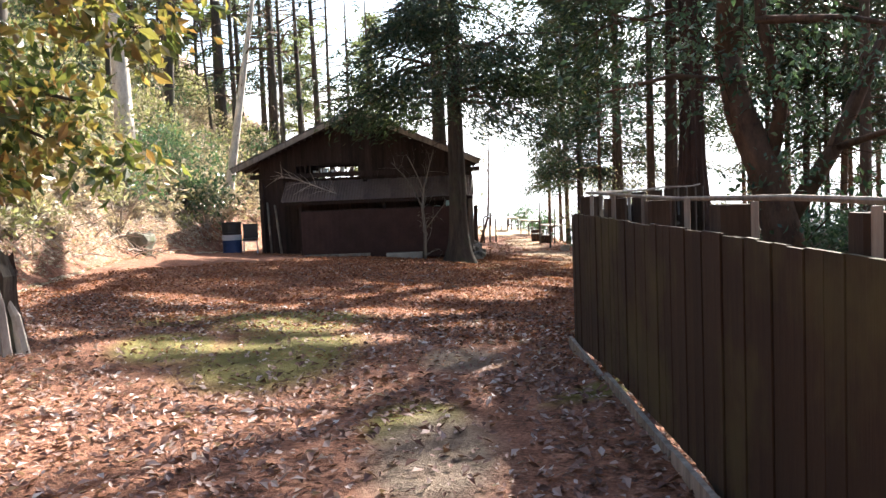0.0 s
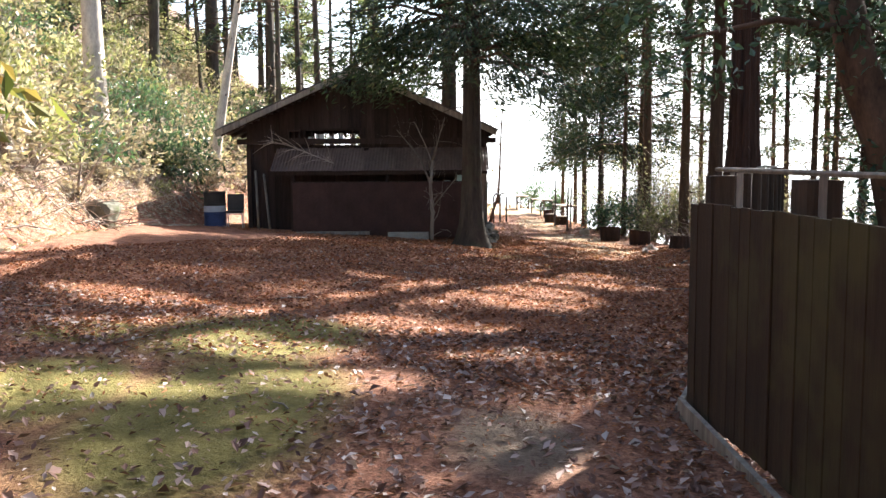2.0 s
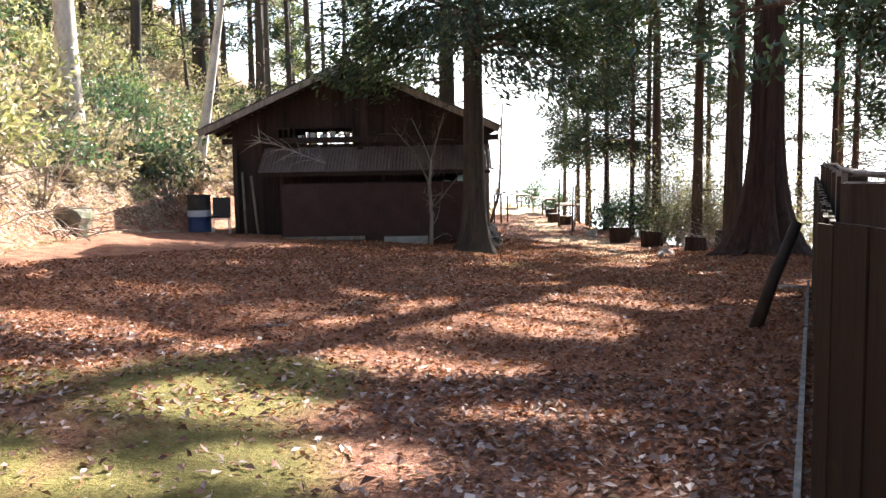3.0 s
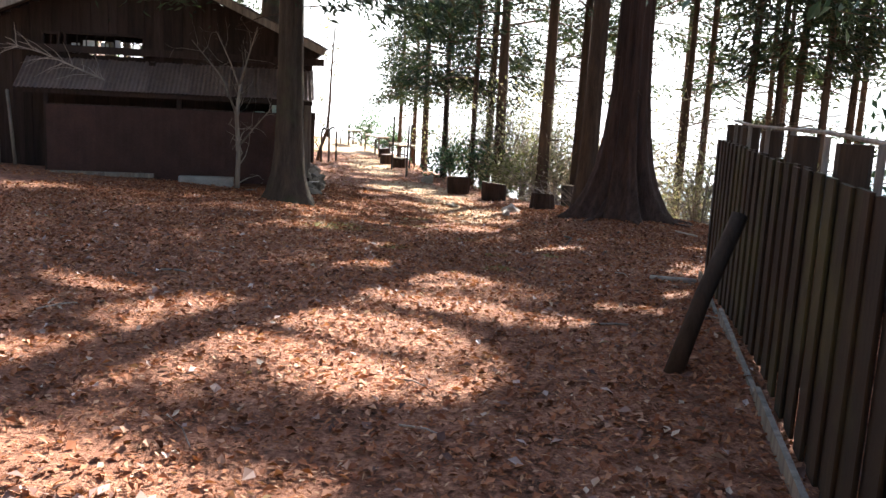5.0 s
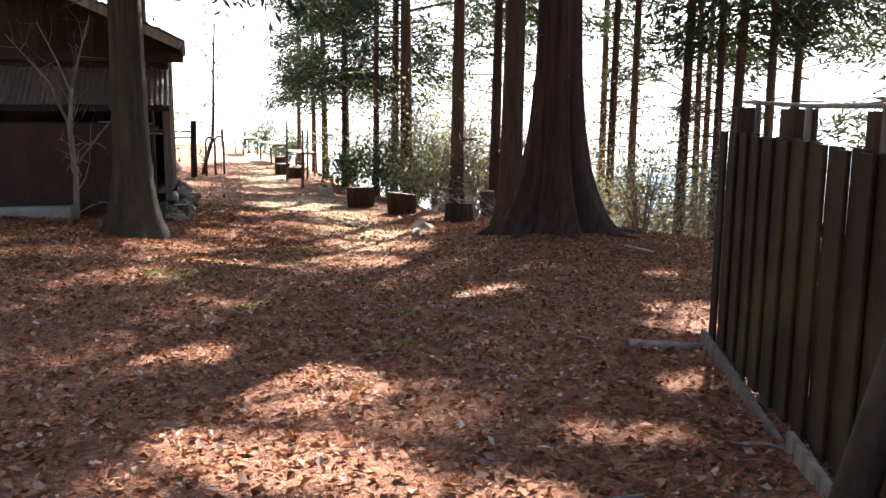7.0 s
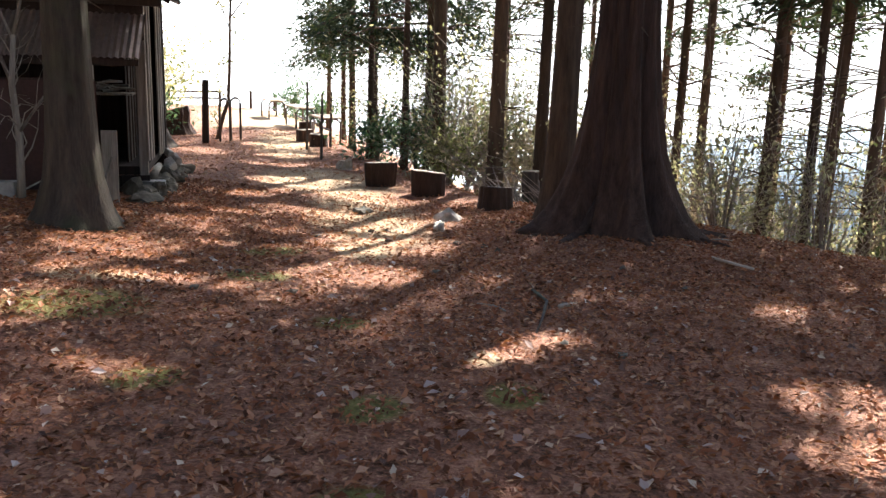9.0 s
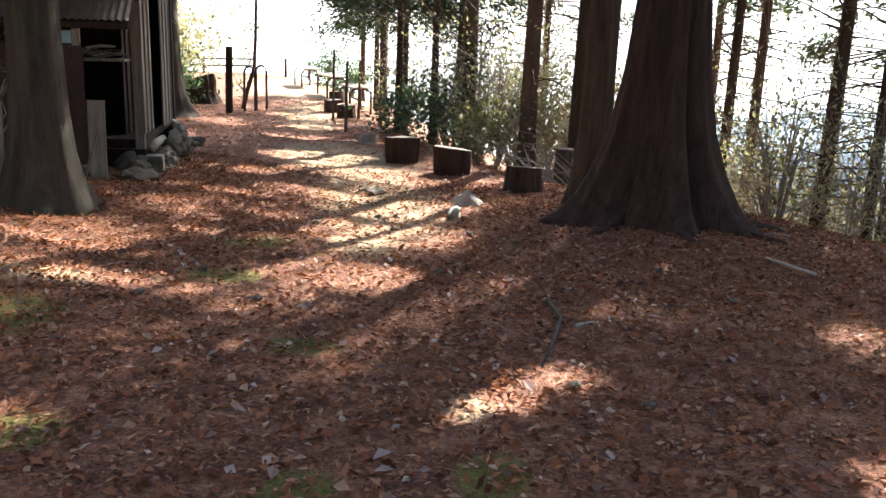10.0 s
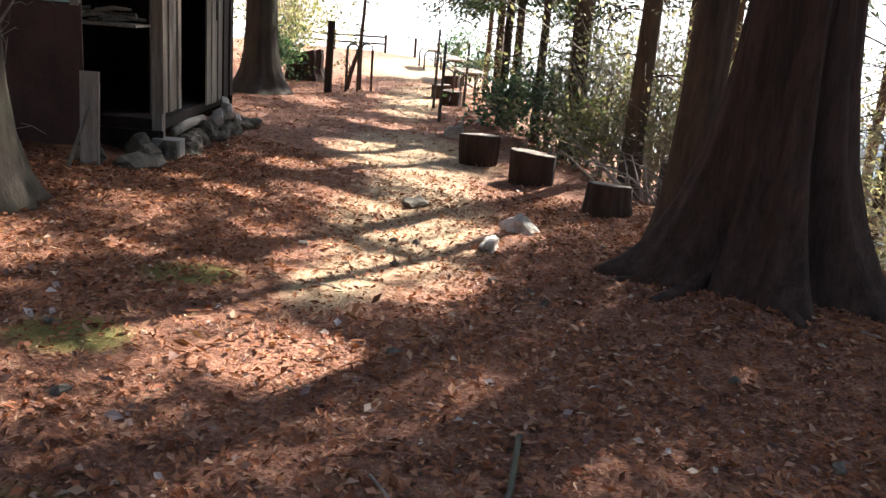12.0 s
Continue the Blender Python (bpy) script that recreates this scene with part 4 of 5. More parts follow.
LAPPED = [MB().board(wd, 0.02, 1.0, None, 0.005).mesh("board", M_FENCE) for wd in (0.15, 0.147, 0.152)]
FLUSH = [MB().board(wd, 0.02, 1.0, None, 0.003).mesh("board", M_FENCE) for wd in (0.1335, 0.132, 0.13)]
fence = thing("board_fence", Matrix(), "tall dark brown fence of upright boards with a thin rail", "fence")
fence_run((-1.77, 7.8), (1.42, -0.7), 1, fence, ((-1.81, 7.75), (1.3, -0.6)), (1.13, 1.2), 0.004, FLUSH)
fence_run((-1.45, 16.0), (-1.74, 7.85), 2, fence, ((-1.5, 16.0), (-1.83, 7.8)), (1.13, 1.13), 0.0215, LAPPED)
# prop leaning on the fence
prop = MB().tube([(-2.08, 12.28, -0.2), (-1.92, 12.47, 0.28), (-1.73, 12.62, 0.78)], [0.06, 0.054, 0.05], 10)
tagged(part("leaning_pole", prop, M_FENCE_POST, smooth=True), "dark round wooden prop leaning against the board fence", "pole")
tagged(part("log", MB().tube([(-1.98, 15.98, gz(-1.98, 15.98) + 0.02), (-1.55, 15.84, gz(-1.55, 15.84) + 0.025)], [0.034, 0.031], 9), M_GREYWOOD, smooth=True), "short grey log lying at the fence's foot", "log")
# things in the yard behind the fence
for i, (x, y, w, d, h) in enumerate([(0.4, 16.8, 0.9, 0.6, 0.75), (1.5, 14.8, 1.2, 0.7, 0.85)]):
    z = gz(x, y)
    bench = thing("work_table", Matrix.Translation((x, y, z)) @ Matrix.Rotation(0.2 * i, 4, "Z"), "grey weathered wooden work table in the yard behind the fence", "table", "tables behind the fence")
    part("tabletop", MB().board(w, d, 0.04, Matrix.Translation((0, 0, h - 0.04))), M_GREYWOOD, bench)
    for sx in (-1, 1):
        for sy in (-1, 1):
            part("leg", MB().board(0.06, 0.06, h - 0.04, Matrix.Translation((sx * (w / 2 - 0.06), sy * (d / 2 - 0.06), 0))), M_GREYWOOD, bench)
    part("panel", MB().board(w - 0.2, 0.02, h - 0.15, Matrix.Translation((0, -d / 2 + 0.05, 0.06))), M_GREYWOOD, bench)

# ---- shed ----


def lathe(profile, n=28, m=None):
    mb = MB()
    v = [(r * math.cos(2 * math.pi * j / n), r * math.sin(2 * math.pi * j / n), z) for r, z in profile for j in range(n)]
    f = [(i * n + j, i * n + (j + 1) % n, (i + 1) * n + (j + 1) % n, (i + 1) * n + j) for i in range(len(profile) - 1) for j in range(n)]
    f += [tuple(range(n - 1, -1, -1)), tuple((len(profile) - 1) * n + j for j in range(n))]
    return mb.add(v, f, m)


SZ = -0.45
SHED = Matrix.Translation((-8.28, 24.1, SZ)) @ Matrix.Rotation(math.atan2(0.35, 0.937), 4, "Z")
shed = thing("shed", SHED, "old dark timber shed with gable roof and tin lean-to", "shed")
W, DEPTH, EAVE, PEAK, RIDGE_X = 6.4, 3.3, 2.5, 4.22, -3.4


def roof_z(x):
    return PEAK - abs(x - RIDGE_X) * (PEAK - 2.62) / 3.62


def plank_wall(parent, name, x0, x1, y, base, openings, mat, seed, along="x", top=None):
    """A wall of upright planks, each a piece of its own, broken by openings (a0, a1, z0, z1)."""
    wall = new(name)
    wall.parent = parent
    rng = random.Random(seed)
    a, flip = x0, False
    while a < x1 - 0.02:
        w = min(rng.uniform(0.15, 0.21), x1 - a)
        c = a + w / 2
        t = (top(c) if top else EAVE) - 0.02
        spans = [(base, t)]
        for o0, o1, z0, z1 in openings:
            if o0 - 0.02 < c < o1 + 0.02:
                spans = [s for lo, hi in spans for s in ((lo, min(hi, z0)), (max(lo, z1), hi)) if s[1] - s[0] > 0.03]
        for lo, hi in spans:
            off = rng.uniform(-0.003, 0.003) + (0.011 if flip else -0.011)
            m = Matrix.Translation((c, y + off, lo)) if along == "x" else Matrix.Translation((y + off, c, lo))
            size = (w + 0.012, 0.025) if along == "x" else (0.025, w + 0.012)
            part("plank", MB().board(size[0], size[1], hi - lo, m, 0.004), mat, wall)
        a += w
        flip = not flip
    return wall


base0 = -0.25
WIN = [(-4.83, -3.4, 2.33, 2.72), (-5.25, -5.02, 2.3, 2.7)]
plank_wall(shed, "front_wall", -W, 0, 1.0, base0, WIN + [(-1.9, -0.1, 0.0, 1.9)], M_WALLWOOD, 1, top=roof_z)
plank_wall(shed, "back_wall", -W, 0, DEPTH + 1, base0, [(-5.0, -3.3, 2.1, 2.75)], M_WALLWOOD, 2, top=roof_z)
plank_wall(shed, "left_wall", 1.0, DEPTH + 1, -W, base0, [], M_WALLWOOD, 3, "y")
plank_wall(shed, "right_wall", 1.0, 1.6, 0.0, 0.2, [], M_GREYWOOD, 4, "y")
plank_wall(shed, "right_wall", 1.6, 2.85, -0.35, 0.1, [], M_WALLWOOD, 5, "y")
plank_wall(shed, "right_wall", 2.85, 3.6, 0.0, 0.1, [(3.2, 3.4, 1.2, 1.5)], M_GREYWOOD, 6, "y")
plank_wall(shed, "right_wall", 3.6, DEPTH + 1, -0.02, 0.1, [], M_WALLWOOD, 7, "y")
part("shed_floor", MB().board(W - 0.1, DEPTH - 0.1, 0.12, Matrix.Translation((-W / 2, 1 + DEPTH / 2, 0.0))), M_WALLWOOD, shed)
# frames and bars in the front windows
for x0, x1, z0, z1 in WIN:
    fr = part("window_frame", MB().board(x1 - x0 + 0.12, 0.06, 0.05, Matrix.Translation(((x0 + x1) / 2, 0.97, z0 - 0.05))).board(x1 - x0 + 0.12, 0.06, 0.05, Matrix.Translation(((x0 + x1) / 2, 0.97, z1)))
              .board(0.05, 0.06, z1 - z0, Matrix.Translation((x0 - 0.03, 0.97, z0))).board(0.05, 0.06, z1 - z0, Matrix.Translation((x1 + 0.03, 0.97, z0))), M_WALLWOOD, shed)
    for i in range(1, max(2, int((x1 - x0) / 0.17))):
        part("window_bar", MB().board(0.025, 0.025, z1 - z0, Matrix.Translation((x0 + i * (x1 - x0) / max(2, int((x1 - x0) / 0.17)), 0.985, z0))), M_WALLWOOD, fr)
# white cloths hung behind the bars
for i, (x, w, h) in enumerate(((-4.7, 0.16, 0.2), (-4.45, 0.22, 0.24), (-4.15, 0.15, 0.22), (-3.9, 0.13, 0.27), (-3.62, 0.2, 0.08))):
    part("cloth_strip", MB().board(w, 0.01, h, Matrix.Translation((x, 1.1, 2.36 + 0.02 * (i % 2)))), M_CLOTH, shed, "faded white cloth strip")
# roof: two slabs, rafters, barge boards
for sx, name in ((-1, "roof_slope"), (1, "roof_slope")):
    run = 3.64
    drop = PEAK - roof_z(RIDGE_X + run)
    ang = math.atan2(drop, run)
    m = Matrix.Translation((RIDGE_X, 0.15, PEAK + 0.02)) @ Matrix.Rotation(sx * ang, 4, "Y")
    ln = math.hypot(run, drop)
    slab = part(name, MB().board(ln, DEPTH + 1.9, 0.05, m @ Matrix.Translation((sx * ln / 2, (DEPTH + 1.9) / 2, 0)), 0.008), M_TILE, shed)
    for i in range(9):
        part("roof_sheet", MB().board(ln / 9 + 0.05, DEPTH + 1.96, 0.014, m @ Matrix.Translation((sx * (ln * (i + 0.5) / 9), (DEPTH + 1.96) / 2 - 0.03, 0.062)) @ Matrix.Rotation(sx * 0.045, 4, "Y"), 0.004), M_TILE, slab)
    part("barge_board", MB().board(ln, 0.04, 0.14, m @ Matrix.Translation((sx * ln / 2, 0.0, -0.1)), 0.006), M_GREYWOOD, shed, "weathered grey barge board")
    for i in range(4):
        part("rafter", MB().board(ln - 0.1, 0.06, 0.09, m @ Matrix.Translation((sx * ln / 2, 0.35 + i * 1.1, -0.095)), 0.006), M_WALLWOOD, shed)
part("ridge_cap", MB().tube([(RIDGE_X, 0.12, PEAK + 0.07), (RIDGE_X, DEPTH + 2.1, PEAK + 0.07)], [0.08, 0.08], 10), M_TILE, shed)
for x in (-W + 0.06, -3.2, -0.08):
    part("corner_post", MB().board(0.12, 0.12, 2.45, Matrix.Translation((x, 0.92 if x < -1 else 1.06, -0.2)), 0.008), M_WALLWOOD if x < -1 else M_GREYWOOD, shed)
part("tie_beam", MB().board(W + 0.5, 0.1, 0.14, Matrix.Translation((-W / 2, 0.9, 2.36)), 0.008), M_WALLWOOD, shed)


def corrugated(w, d, z_front, z_back, pitch=0.076, amp=0.011):
    n = int(w / pitch) * 4
    v, f = [], []
    for j, (y, z) in enumerate(((0, z_front), (d, z_back))):
        for i in range(n + 1):
            v.append((i * w / n, y, z + amp * math.sin(i * math.pi / 2)))
    for i in range(n):
        f.append((i, i + 1, n + 2 + i, n + 1 + i))
    o = len(v)
    v += [(x, y, z - 0.004) for x, y, z in v]
    f += [tuple(o + q for q in reversed(face)) for face in f]
    f += [(i, o + i, o + i + 1, i + 1) for i in range(n)]
    mb = MB()
    mb.v, mb.f = v, f
    return mb


# lean-to: tin sheets, poles, rusty front panel
awn = new("lean_to_roof")
awn.parent = shed
for i in range(7):
    ob = part("tin_sheet", corrugated(0.83, 1.02, 1.655, 2.27), M_TIN, awn)
    ob.location = (-5.6 + i * 0.8, 0, 0.004 * (i % 2))
part("lean_to_beam", MB().board(5.6, 0.07, 0.08, Matrix.Translation((-2.8, 0.1, 1.55)), 0.006), M_WALLWOOD, shed)
for x in (-5.05, -2.6, -0.62):
    part("lean_to_post", MB().board(0.09, 0.09, 1.75, Matrix.Translation((x, 0.16, -0.2)), 0.008), M_WALLWOOD if x < -1 else M_GREYWOOD, shed)
panel = new("front_panel")
panel.parent = shed
for i in range(5):
    ob = part("rusty_sheet", corrugated(0.92, 1.42, 0.0, 0.0, 0.15, 0.003), M_RUST, panel)
    ob.matrix_local = Matrix.Translation((-5.05 + i * 0.897, 0.1 - 0.004 * (i % 2), -0.08 + 0.005 * (i % 3))) @ Matrix.Rotation(radians(90), 4, "X")
part("panel_rail", MB().board(4.5, 0.05, 0.05, Matrix.Translation((-2.82, 0.15, 1.32)), 0.006), M_WALLWOOD, shed)
part("shelf", MB().board(1.2, 0.5, 0.03, Matrix.Translation((-0.75, 0.8, 1.15)), 0.004), M_GREYWOOD, shed)
heap = MB()
rh = random.Random(9)
for i in range(16):
    hx, hz = -1.25 + 0.9 * rh.random(), 1.19 + 0.12 * rh.random()
    heap.tube([(hx, 0.6 + 0.2 * rh.random(), hz), (hx + 0.25 * rh.random(), 0.75 + 0.2 * rh.random(), hz + 0.03), (hx + rh.uniform(0.2, 0.5), 0.7 + 0.25 * rh.random(), hz + rh.uniform(-0.02, 0.05))], [0.02, 0.026, 0.016], 6)
hob = part("stick_bundle", heap, M_GREYWOOD)
hob.matrix_world = SHED
tagged(hob, "heap of grey sticks and rags on the lean-to shelf", "sticks", kind="stuff")
bowl = part("plastic_basin", lathe([(0.09, 0.0), (0.1, 0.01), (0.15, 0.13), (0.165, 0.14), (0.155, 0.145), (0.14, 0.13), (0.09, 0.02), (0.01, 0.018)], 24), M_TEAL, smooth=True)
bowl.matrix_world = SHED @ Matrix.Translation((-1.05, 0.58, 1.18)) @ Matrix.Rotation(0.5, 4, "X")
tagged(bowl, "pale teal plastic basin on the lean-to shelf", "basin")
part("window_pane", MB().board(0.16, 0.008, 0.22, Matrix.Translation((-0.72, 0.2, 1.3)), 0.002), M_TEAL, shed, "small pale teal pane")


def rock(name, x, y, sx, sy, sz, seed, label, mat=None, z=None, group="", sub=2):
    rng = np.random.default_rng(seed)
    bm = bmesh.new()
    bmesh.ops.create_icosphere(bm, subdivisions=sub, radius=1.0)
    ph = rng.random(9) * 6.28
    for v in bm.verts:
        c = v.co
        k = 1 + 0.22 * math.sin(2.7 * c.x + ph[0]) * math.sin(2.1 * c.y + ph[1]) + 0.16 * math.sin(4.3 * c.z + ph[2] + 2 * c.x) + 0.12 * math.sin(6 * c.y + ph[3]) + 0.09 * math.sin(9 * c.x + ph[4])
        v.co = Vector((c.x * sx * k, c.y * sy * k, max(-0.55, c.z) * sz * k))
    me = bpy.data.meshes.new(name)
    bm.to_mesh(me)
    bm.free()
    me.materials.append(mat or M_STONE)
    me.polygons.foreach_set("use_smooth", [False] * len(me.polygons))
    ob = new(name, me)
    ob.location = (x, y, (gz(x, y) if z is None else z) + sz * 0.3)
    ob.rotation_euler = (0, 0, rng.random() * 6.28)
    return tagged(ob, label, "stone", group)


def at_shed(x, y):
    p = SHED @ Vector((x, y, 0))
    return p.x, p.y


# footing stones along the shed's side
rf = random.Random(3)
for i in range(15):
    x, y = at_shed(rf.uniform(-0.1, 0.26), 0.45 + i * 0.27)
    rock("footing_stone", x, y, rf.uniform(0.1, 0.22), rf.uniform(0.1, 0.18), rf.uniform(0.08, 0.16), 700 + i, "grey rough stone in the shed's footing", group="footing stones", sub=3)
for i, (x, y, sx, sy, sz, lb) in enumerate([(-8.35, 24.25, 0.36, 0.22, 0.09, "flat grey stone slab before the shed"), (-8.75, 23.95, 0.2, 0.16, 0.1, "grey stone before the shed"), (-8.75, 24.75, 0.2, 0.17, 0.19, "dark rough stone before the shed")]):
    rock("stone_slab" if sz < 0.1 else "stone", x, y, sx, sy, sz, 720 + i, lb)
for y0, y1, r, dx in ((1.35, 2.7, 0.055, 0.02), (2.75, 3.75, 0.075, 0.12)):
    p, q = SHED @ Vector((dx, y0, 0)), SHED @ Vector((dx - 0.03, y1, 0))
    tagged(part("sill_log", MB().tube([(p.x, p.y, gz(p.x, p.y) + 0.22), p.lerp(q, 0.5) + Vector((0, 0, gz(p.x, p.y) + 0.24 - p.z)), (q.x, q.y, gz(q.x, q.y) + 0.23)], [r, r * 1.1, r * 0.95], 12), M_PALELOG, smooth=True), "pale weathered log lying along the shed's footing", "log", "sill logs")
for i, (dx, dy, w, h) in enumerate(((0.12, 3.0, 0.16, 0.3), (0.18, 3.35, 0.13, 0.34), (0.05, 3.6, 0.15, 0.42), (0.2, 3.75, 0.12, 0.2))):
    p = SHED @ Vector((dx, dy, 0))
    q = SHED @ Vector((dx + 0.1, dy - 0.34, 0))
    tagged(part("split_log", MB().tube([(p.x, p.y, gz(p.x, p.y) + h), (q.x, q.y, gz(q.x, q.y) + h - 0.06)], [w * 0.45, w * 0.42], 7, True, trunk_wobble(60 + i, 0.15)), M_PALELOG), "short pale split log stacked at the shed's footing", "log", "split logs")
x, y = at_shed(0.05, 1.0)
tagged(part("sill_block", MB().board(0.32, 0.24, 0.22, Matrix.Translation((x, y, gz(x, y) - 0.04)) @ Matrix.Rotation(0.35, 4, "Z"), 0.02), M_CONCRETE), "pale concrete block under the shed's corner", "block")
brd = MB().board(0.2, 0.03, 1.0, Matrix.Translation((-8.57, 23.78, -0.72)) @ Matrix.Rotation(0.3, 4, "Z") @ Matrix.Rotation(-0.06, 4, "X"), 0.005)
tagged(part("upright_board", brd, M_GREYWOOD), "pale weathered board leaning upright at the shed's front", "board")
tagged(part("leaning_stick", MB().tube([(-8.62, 23.5, -0.72), (-8.5, 23.72, -0.05)], [0.022, 0.016], 7), M_GREYWOOD), "pale stick leaning on the upright board", "stick")
# plank and block before the panel
p = SHED @ Vector((-2.05, -0.12, 0))
tagged(part("concrete_kerb", MB().board(1.05, 0.22, 0.2, Matrix.Translation((p.x, p.y, gz(p.x, p.y) - 0.03)) @ Matrix.Rotation(0.36, 4, "Z"), 0.02), M_CONCRETE), "pale concrete slab lying before the rusty panel", "slab")
p = SHED @ Vector((-4.0, -0.1, 0))
tagged(part("ground_beam", MB().board(1.9, 0.1, 0.08, Matrix.Translation((p.x, p.y, gz(p.x, p.y) - 0.01)) @ Matrix.Rotation(0.34, 4, "Z"), 0.01), M_GREYWOOD), "grey timber lying at the panel's foot", "beam")
# poles leaning on the shed's front corner
for i, (x, dx, h) in enumerate(((-6.05, -0.12, 1.55), (-5.75, -0.2, 1.45), (-5.15, 0.0, 0.45))):
    a, b = SHED @ Vector((x, 0.55, 0)), SHED @ Vector((x + dx, 0.86, 0))
    z = gz(a.x, a.y)
    tagged(part("leaning_pole", MB().tube([(a.x, a.y, z - 0.03), (b.x, b.y, z + h)], [0.035, 0.03], 8), M_GREYWOOD, smooth=True), "thin grey pole leaning against the shed's front", "pole", "poles at the shed")


# drum beside the shed
x, y = at_shed(-7.3, 0.9)
drum = thing("oil_drum", Matrix.Translation((x, y, gz(x, y) - 0.02)), "blue steel drum with a pale band and a dark upper half", "drum")
part("lower_shell", lathe([(0.28, 0.0), (0.295, 0.01), (0.295, 0.03), (0.285, 0.04), (0.285, 0.3), (0.297, 0.315), (0.285, 0.33), (0.285, 0.4)]), M_BLUE, drum)
part("pale_band", lathe([(0.288, 0.4), (0.288, 0.56)]), M_WHITE, drum, "pale blue-white band")
part("upper_shell", lathe([(0.285, 0.56), (0.285, 0.6), (0.297, 0.62), (0.285, 0.64), (0.285, 0.88), (0.297, 0.9), (0.297, 0.94), (0.285, 0.94), (0.275, 0.91), (0.02, 0.905)]), M_BLACK, drum)
# chair by the drum
x, y = at_shed(-6.72, 0.75)
chair = thing("chair", Matrix.Translation((x, y, gz(x, y) - 0.01)) @ Matrix.Rotation(0.5, 4, "Z"), "dark upholstered chair on a pale frame beside the drum", "chair")
part("seat", MB().board(0.44, 0.42, 0.07, Matrix.Translation((0, 0, 0.4)), 0.03), M_BLACK, chair)
part("backrest", MB().board(0.44, 0.06, 0.48, Matrix.Translation((0, 0.22, 0.42)) @ Matrix.Rotation(-0.15, 4, "X"), 0.025), M_BLACK, chair)
for sx in (-1, 1):
    for sy in (-1, 1):
        part("leg", MB().tube([(sx * 0.21, sy * 0.2, 0), (sx * 0.19, sy * 0.17, 0.41)], [0.012, 0.012], 7), M_WHITE, chair)
part("front_rail", MB().tube([(-0.2, -0.2, 0.38), (0.2, -0.2, 0.38)], [0.014, 0.014], 7), M_WHITE, chair)

# dead branch caught on the lean-to
rd = random.Random(44)
stem = [SHED @ Vector(p) for p in ((-4.0, 0.3, 1.85), (-4.5, 0.3, 2.05), (-5.1, 0.2, 2.3), (-5.7, 0.1, 2.45))]
dead = MB().tube(stem, [0.02, 0.017, 0.013, 0.006], 6, False)
for i in range(26):
    k = rd.randrange(3)
    s = stem[k].lerp(stem[k + 1], rd.random())
    e = s + SHED.to_3x3() @ Vector((-rd.uniform(0.05, 0.7), rd.uniform(-0.25, 0.25), rd.uniform(-0.35, 0.5)))
    dead.tube([s, s.lerp(e, 0.5) + Vector((0, 0, 0.04)), e], [0.009, 0.007, 0.003], 4, False)
tagged(part("dead_branch", dead, M_TWIG), "bare bleached branch fallen on the tin lean-to roof", "branch")

# ---- bank and left side ----
rock("boulder", -14.4, 17.0, 0.42, 0.36, 0.42, 740, "mossy grey boulder at the foot of the bank", M_MOSSROCK, sub=3)
pile = MB()
rng = random.Random(6)
for i in range(34):
    x, y = -13.7 + rng.uniform(-0.9, 0.5), 16.3 + rng.uniform(-0.5, 0.4)
    a, ln = rng.uniform(0, 6.28), rng.uniform(0.4, 1.1)
    z = gz(x, y) + rng.uniform(0.02, 0.22)
    q = Vector((x + math.cos(a) * ln, y + math.sin(a) * ln, z + rng.uniform(-0.05, 0.25)))
    q.z = max(q.z, gz(q.x, q.y) + 0.02)
    pile.tube([(x, y, z), Vector((x, y, z)).lerp(q, 0.5) + Vector((0, 0, 0.04)), q], [0.014, 0.011, 0.004], 5, False)
slash = MB()
for i in range(420):
    y = rng.uniform(7, 24)
    x = float(np.interp(y, TOE[:, 0], TOE[:, 1])) - 0.1 - 6.0 * rng.random() ** 1.6
    a, ln = rng.uniform(0, 6.28), rng.uniform(0.35, 1.5)
    z = gz(x, y) + rng.uniform(0.02, 0.3)
    q = Vector((x + math.cos(a) * ln, y + math.sin(a) * ln, 0))
    q.z = max(gz(q.x, q.y) + 0.03, z + rng.uniform(-0.2, 0.5) * ln)
    w = rng.uniform(0.006, 0.018)
    slash.tube([(x, y, z), Vector((x, y, z)).lerp(q, 0.5) + Vector((rng.uniform(-0.1, 0.1), 0, 0.06)), q], [w, w * 0.8, w * 0.35], 5, False)
tagged(part("fallen_branches", slash, M_TWIG), "bleached dead branches strewn over the bank", "branches", kind="stuff")
tagged(part("brushwood_pile", pile, M_TWIG), "small pile of pale dead branches at the bank's foot", "branches", kind="stuff")


def stump(x, y, r, h, seed, label, mat=M_BARK_GREY, group="", z=None, cut=True, ragged=0.0):
    top = thing("tree_stump", Matrix.Translation((x, y, (gz(x, y) if z is None else z) - 0.05)), label, "stump", group)
    rng = random.Random(seed)
    hs = [0, 0.08, 0.25, 0.5, 0.75, 0.92, 1.0]
    mb = MB().tube([(0.05 * k * rng.uniform(-1, 1), 0, k * h) for k in hs], [r * (1 + 0.5 * math.exp(-k * h / 0.2)) for k in hs], 22, True, trunk_wobble(seed, 0.07))
    if ragged:
        n = len(mb.v)
        for i in range(n - 22, n):
            vx, vy, vz = mb.v[i]
            mb.v[i] = (vx, vy, vz + ragged * rng.uniform(-1, 1))
    part("trunk", mb, mat, top)
    if cut:
        part("cut_face", lathe([(r * 0.9, h - 0.01), (r * 0.88, h + 0.008), (0.01, h + 0.012)], 22), M_CUT, top, "pale sawn top")
    return top


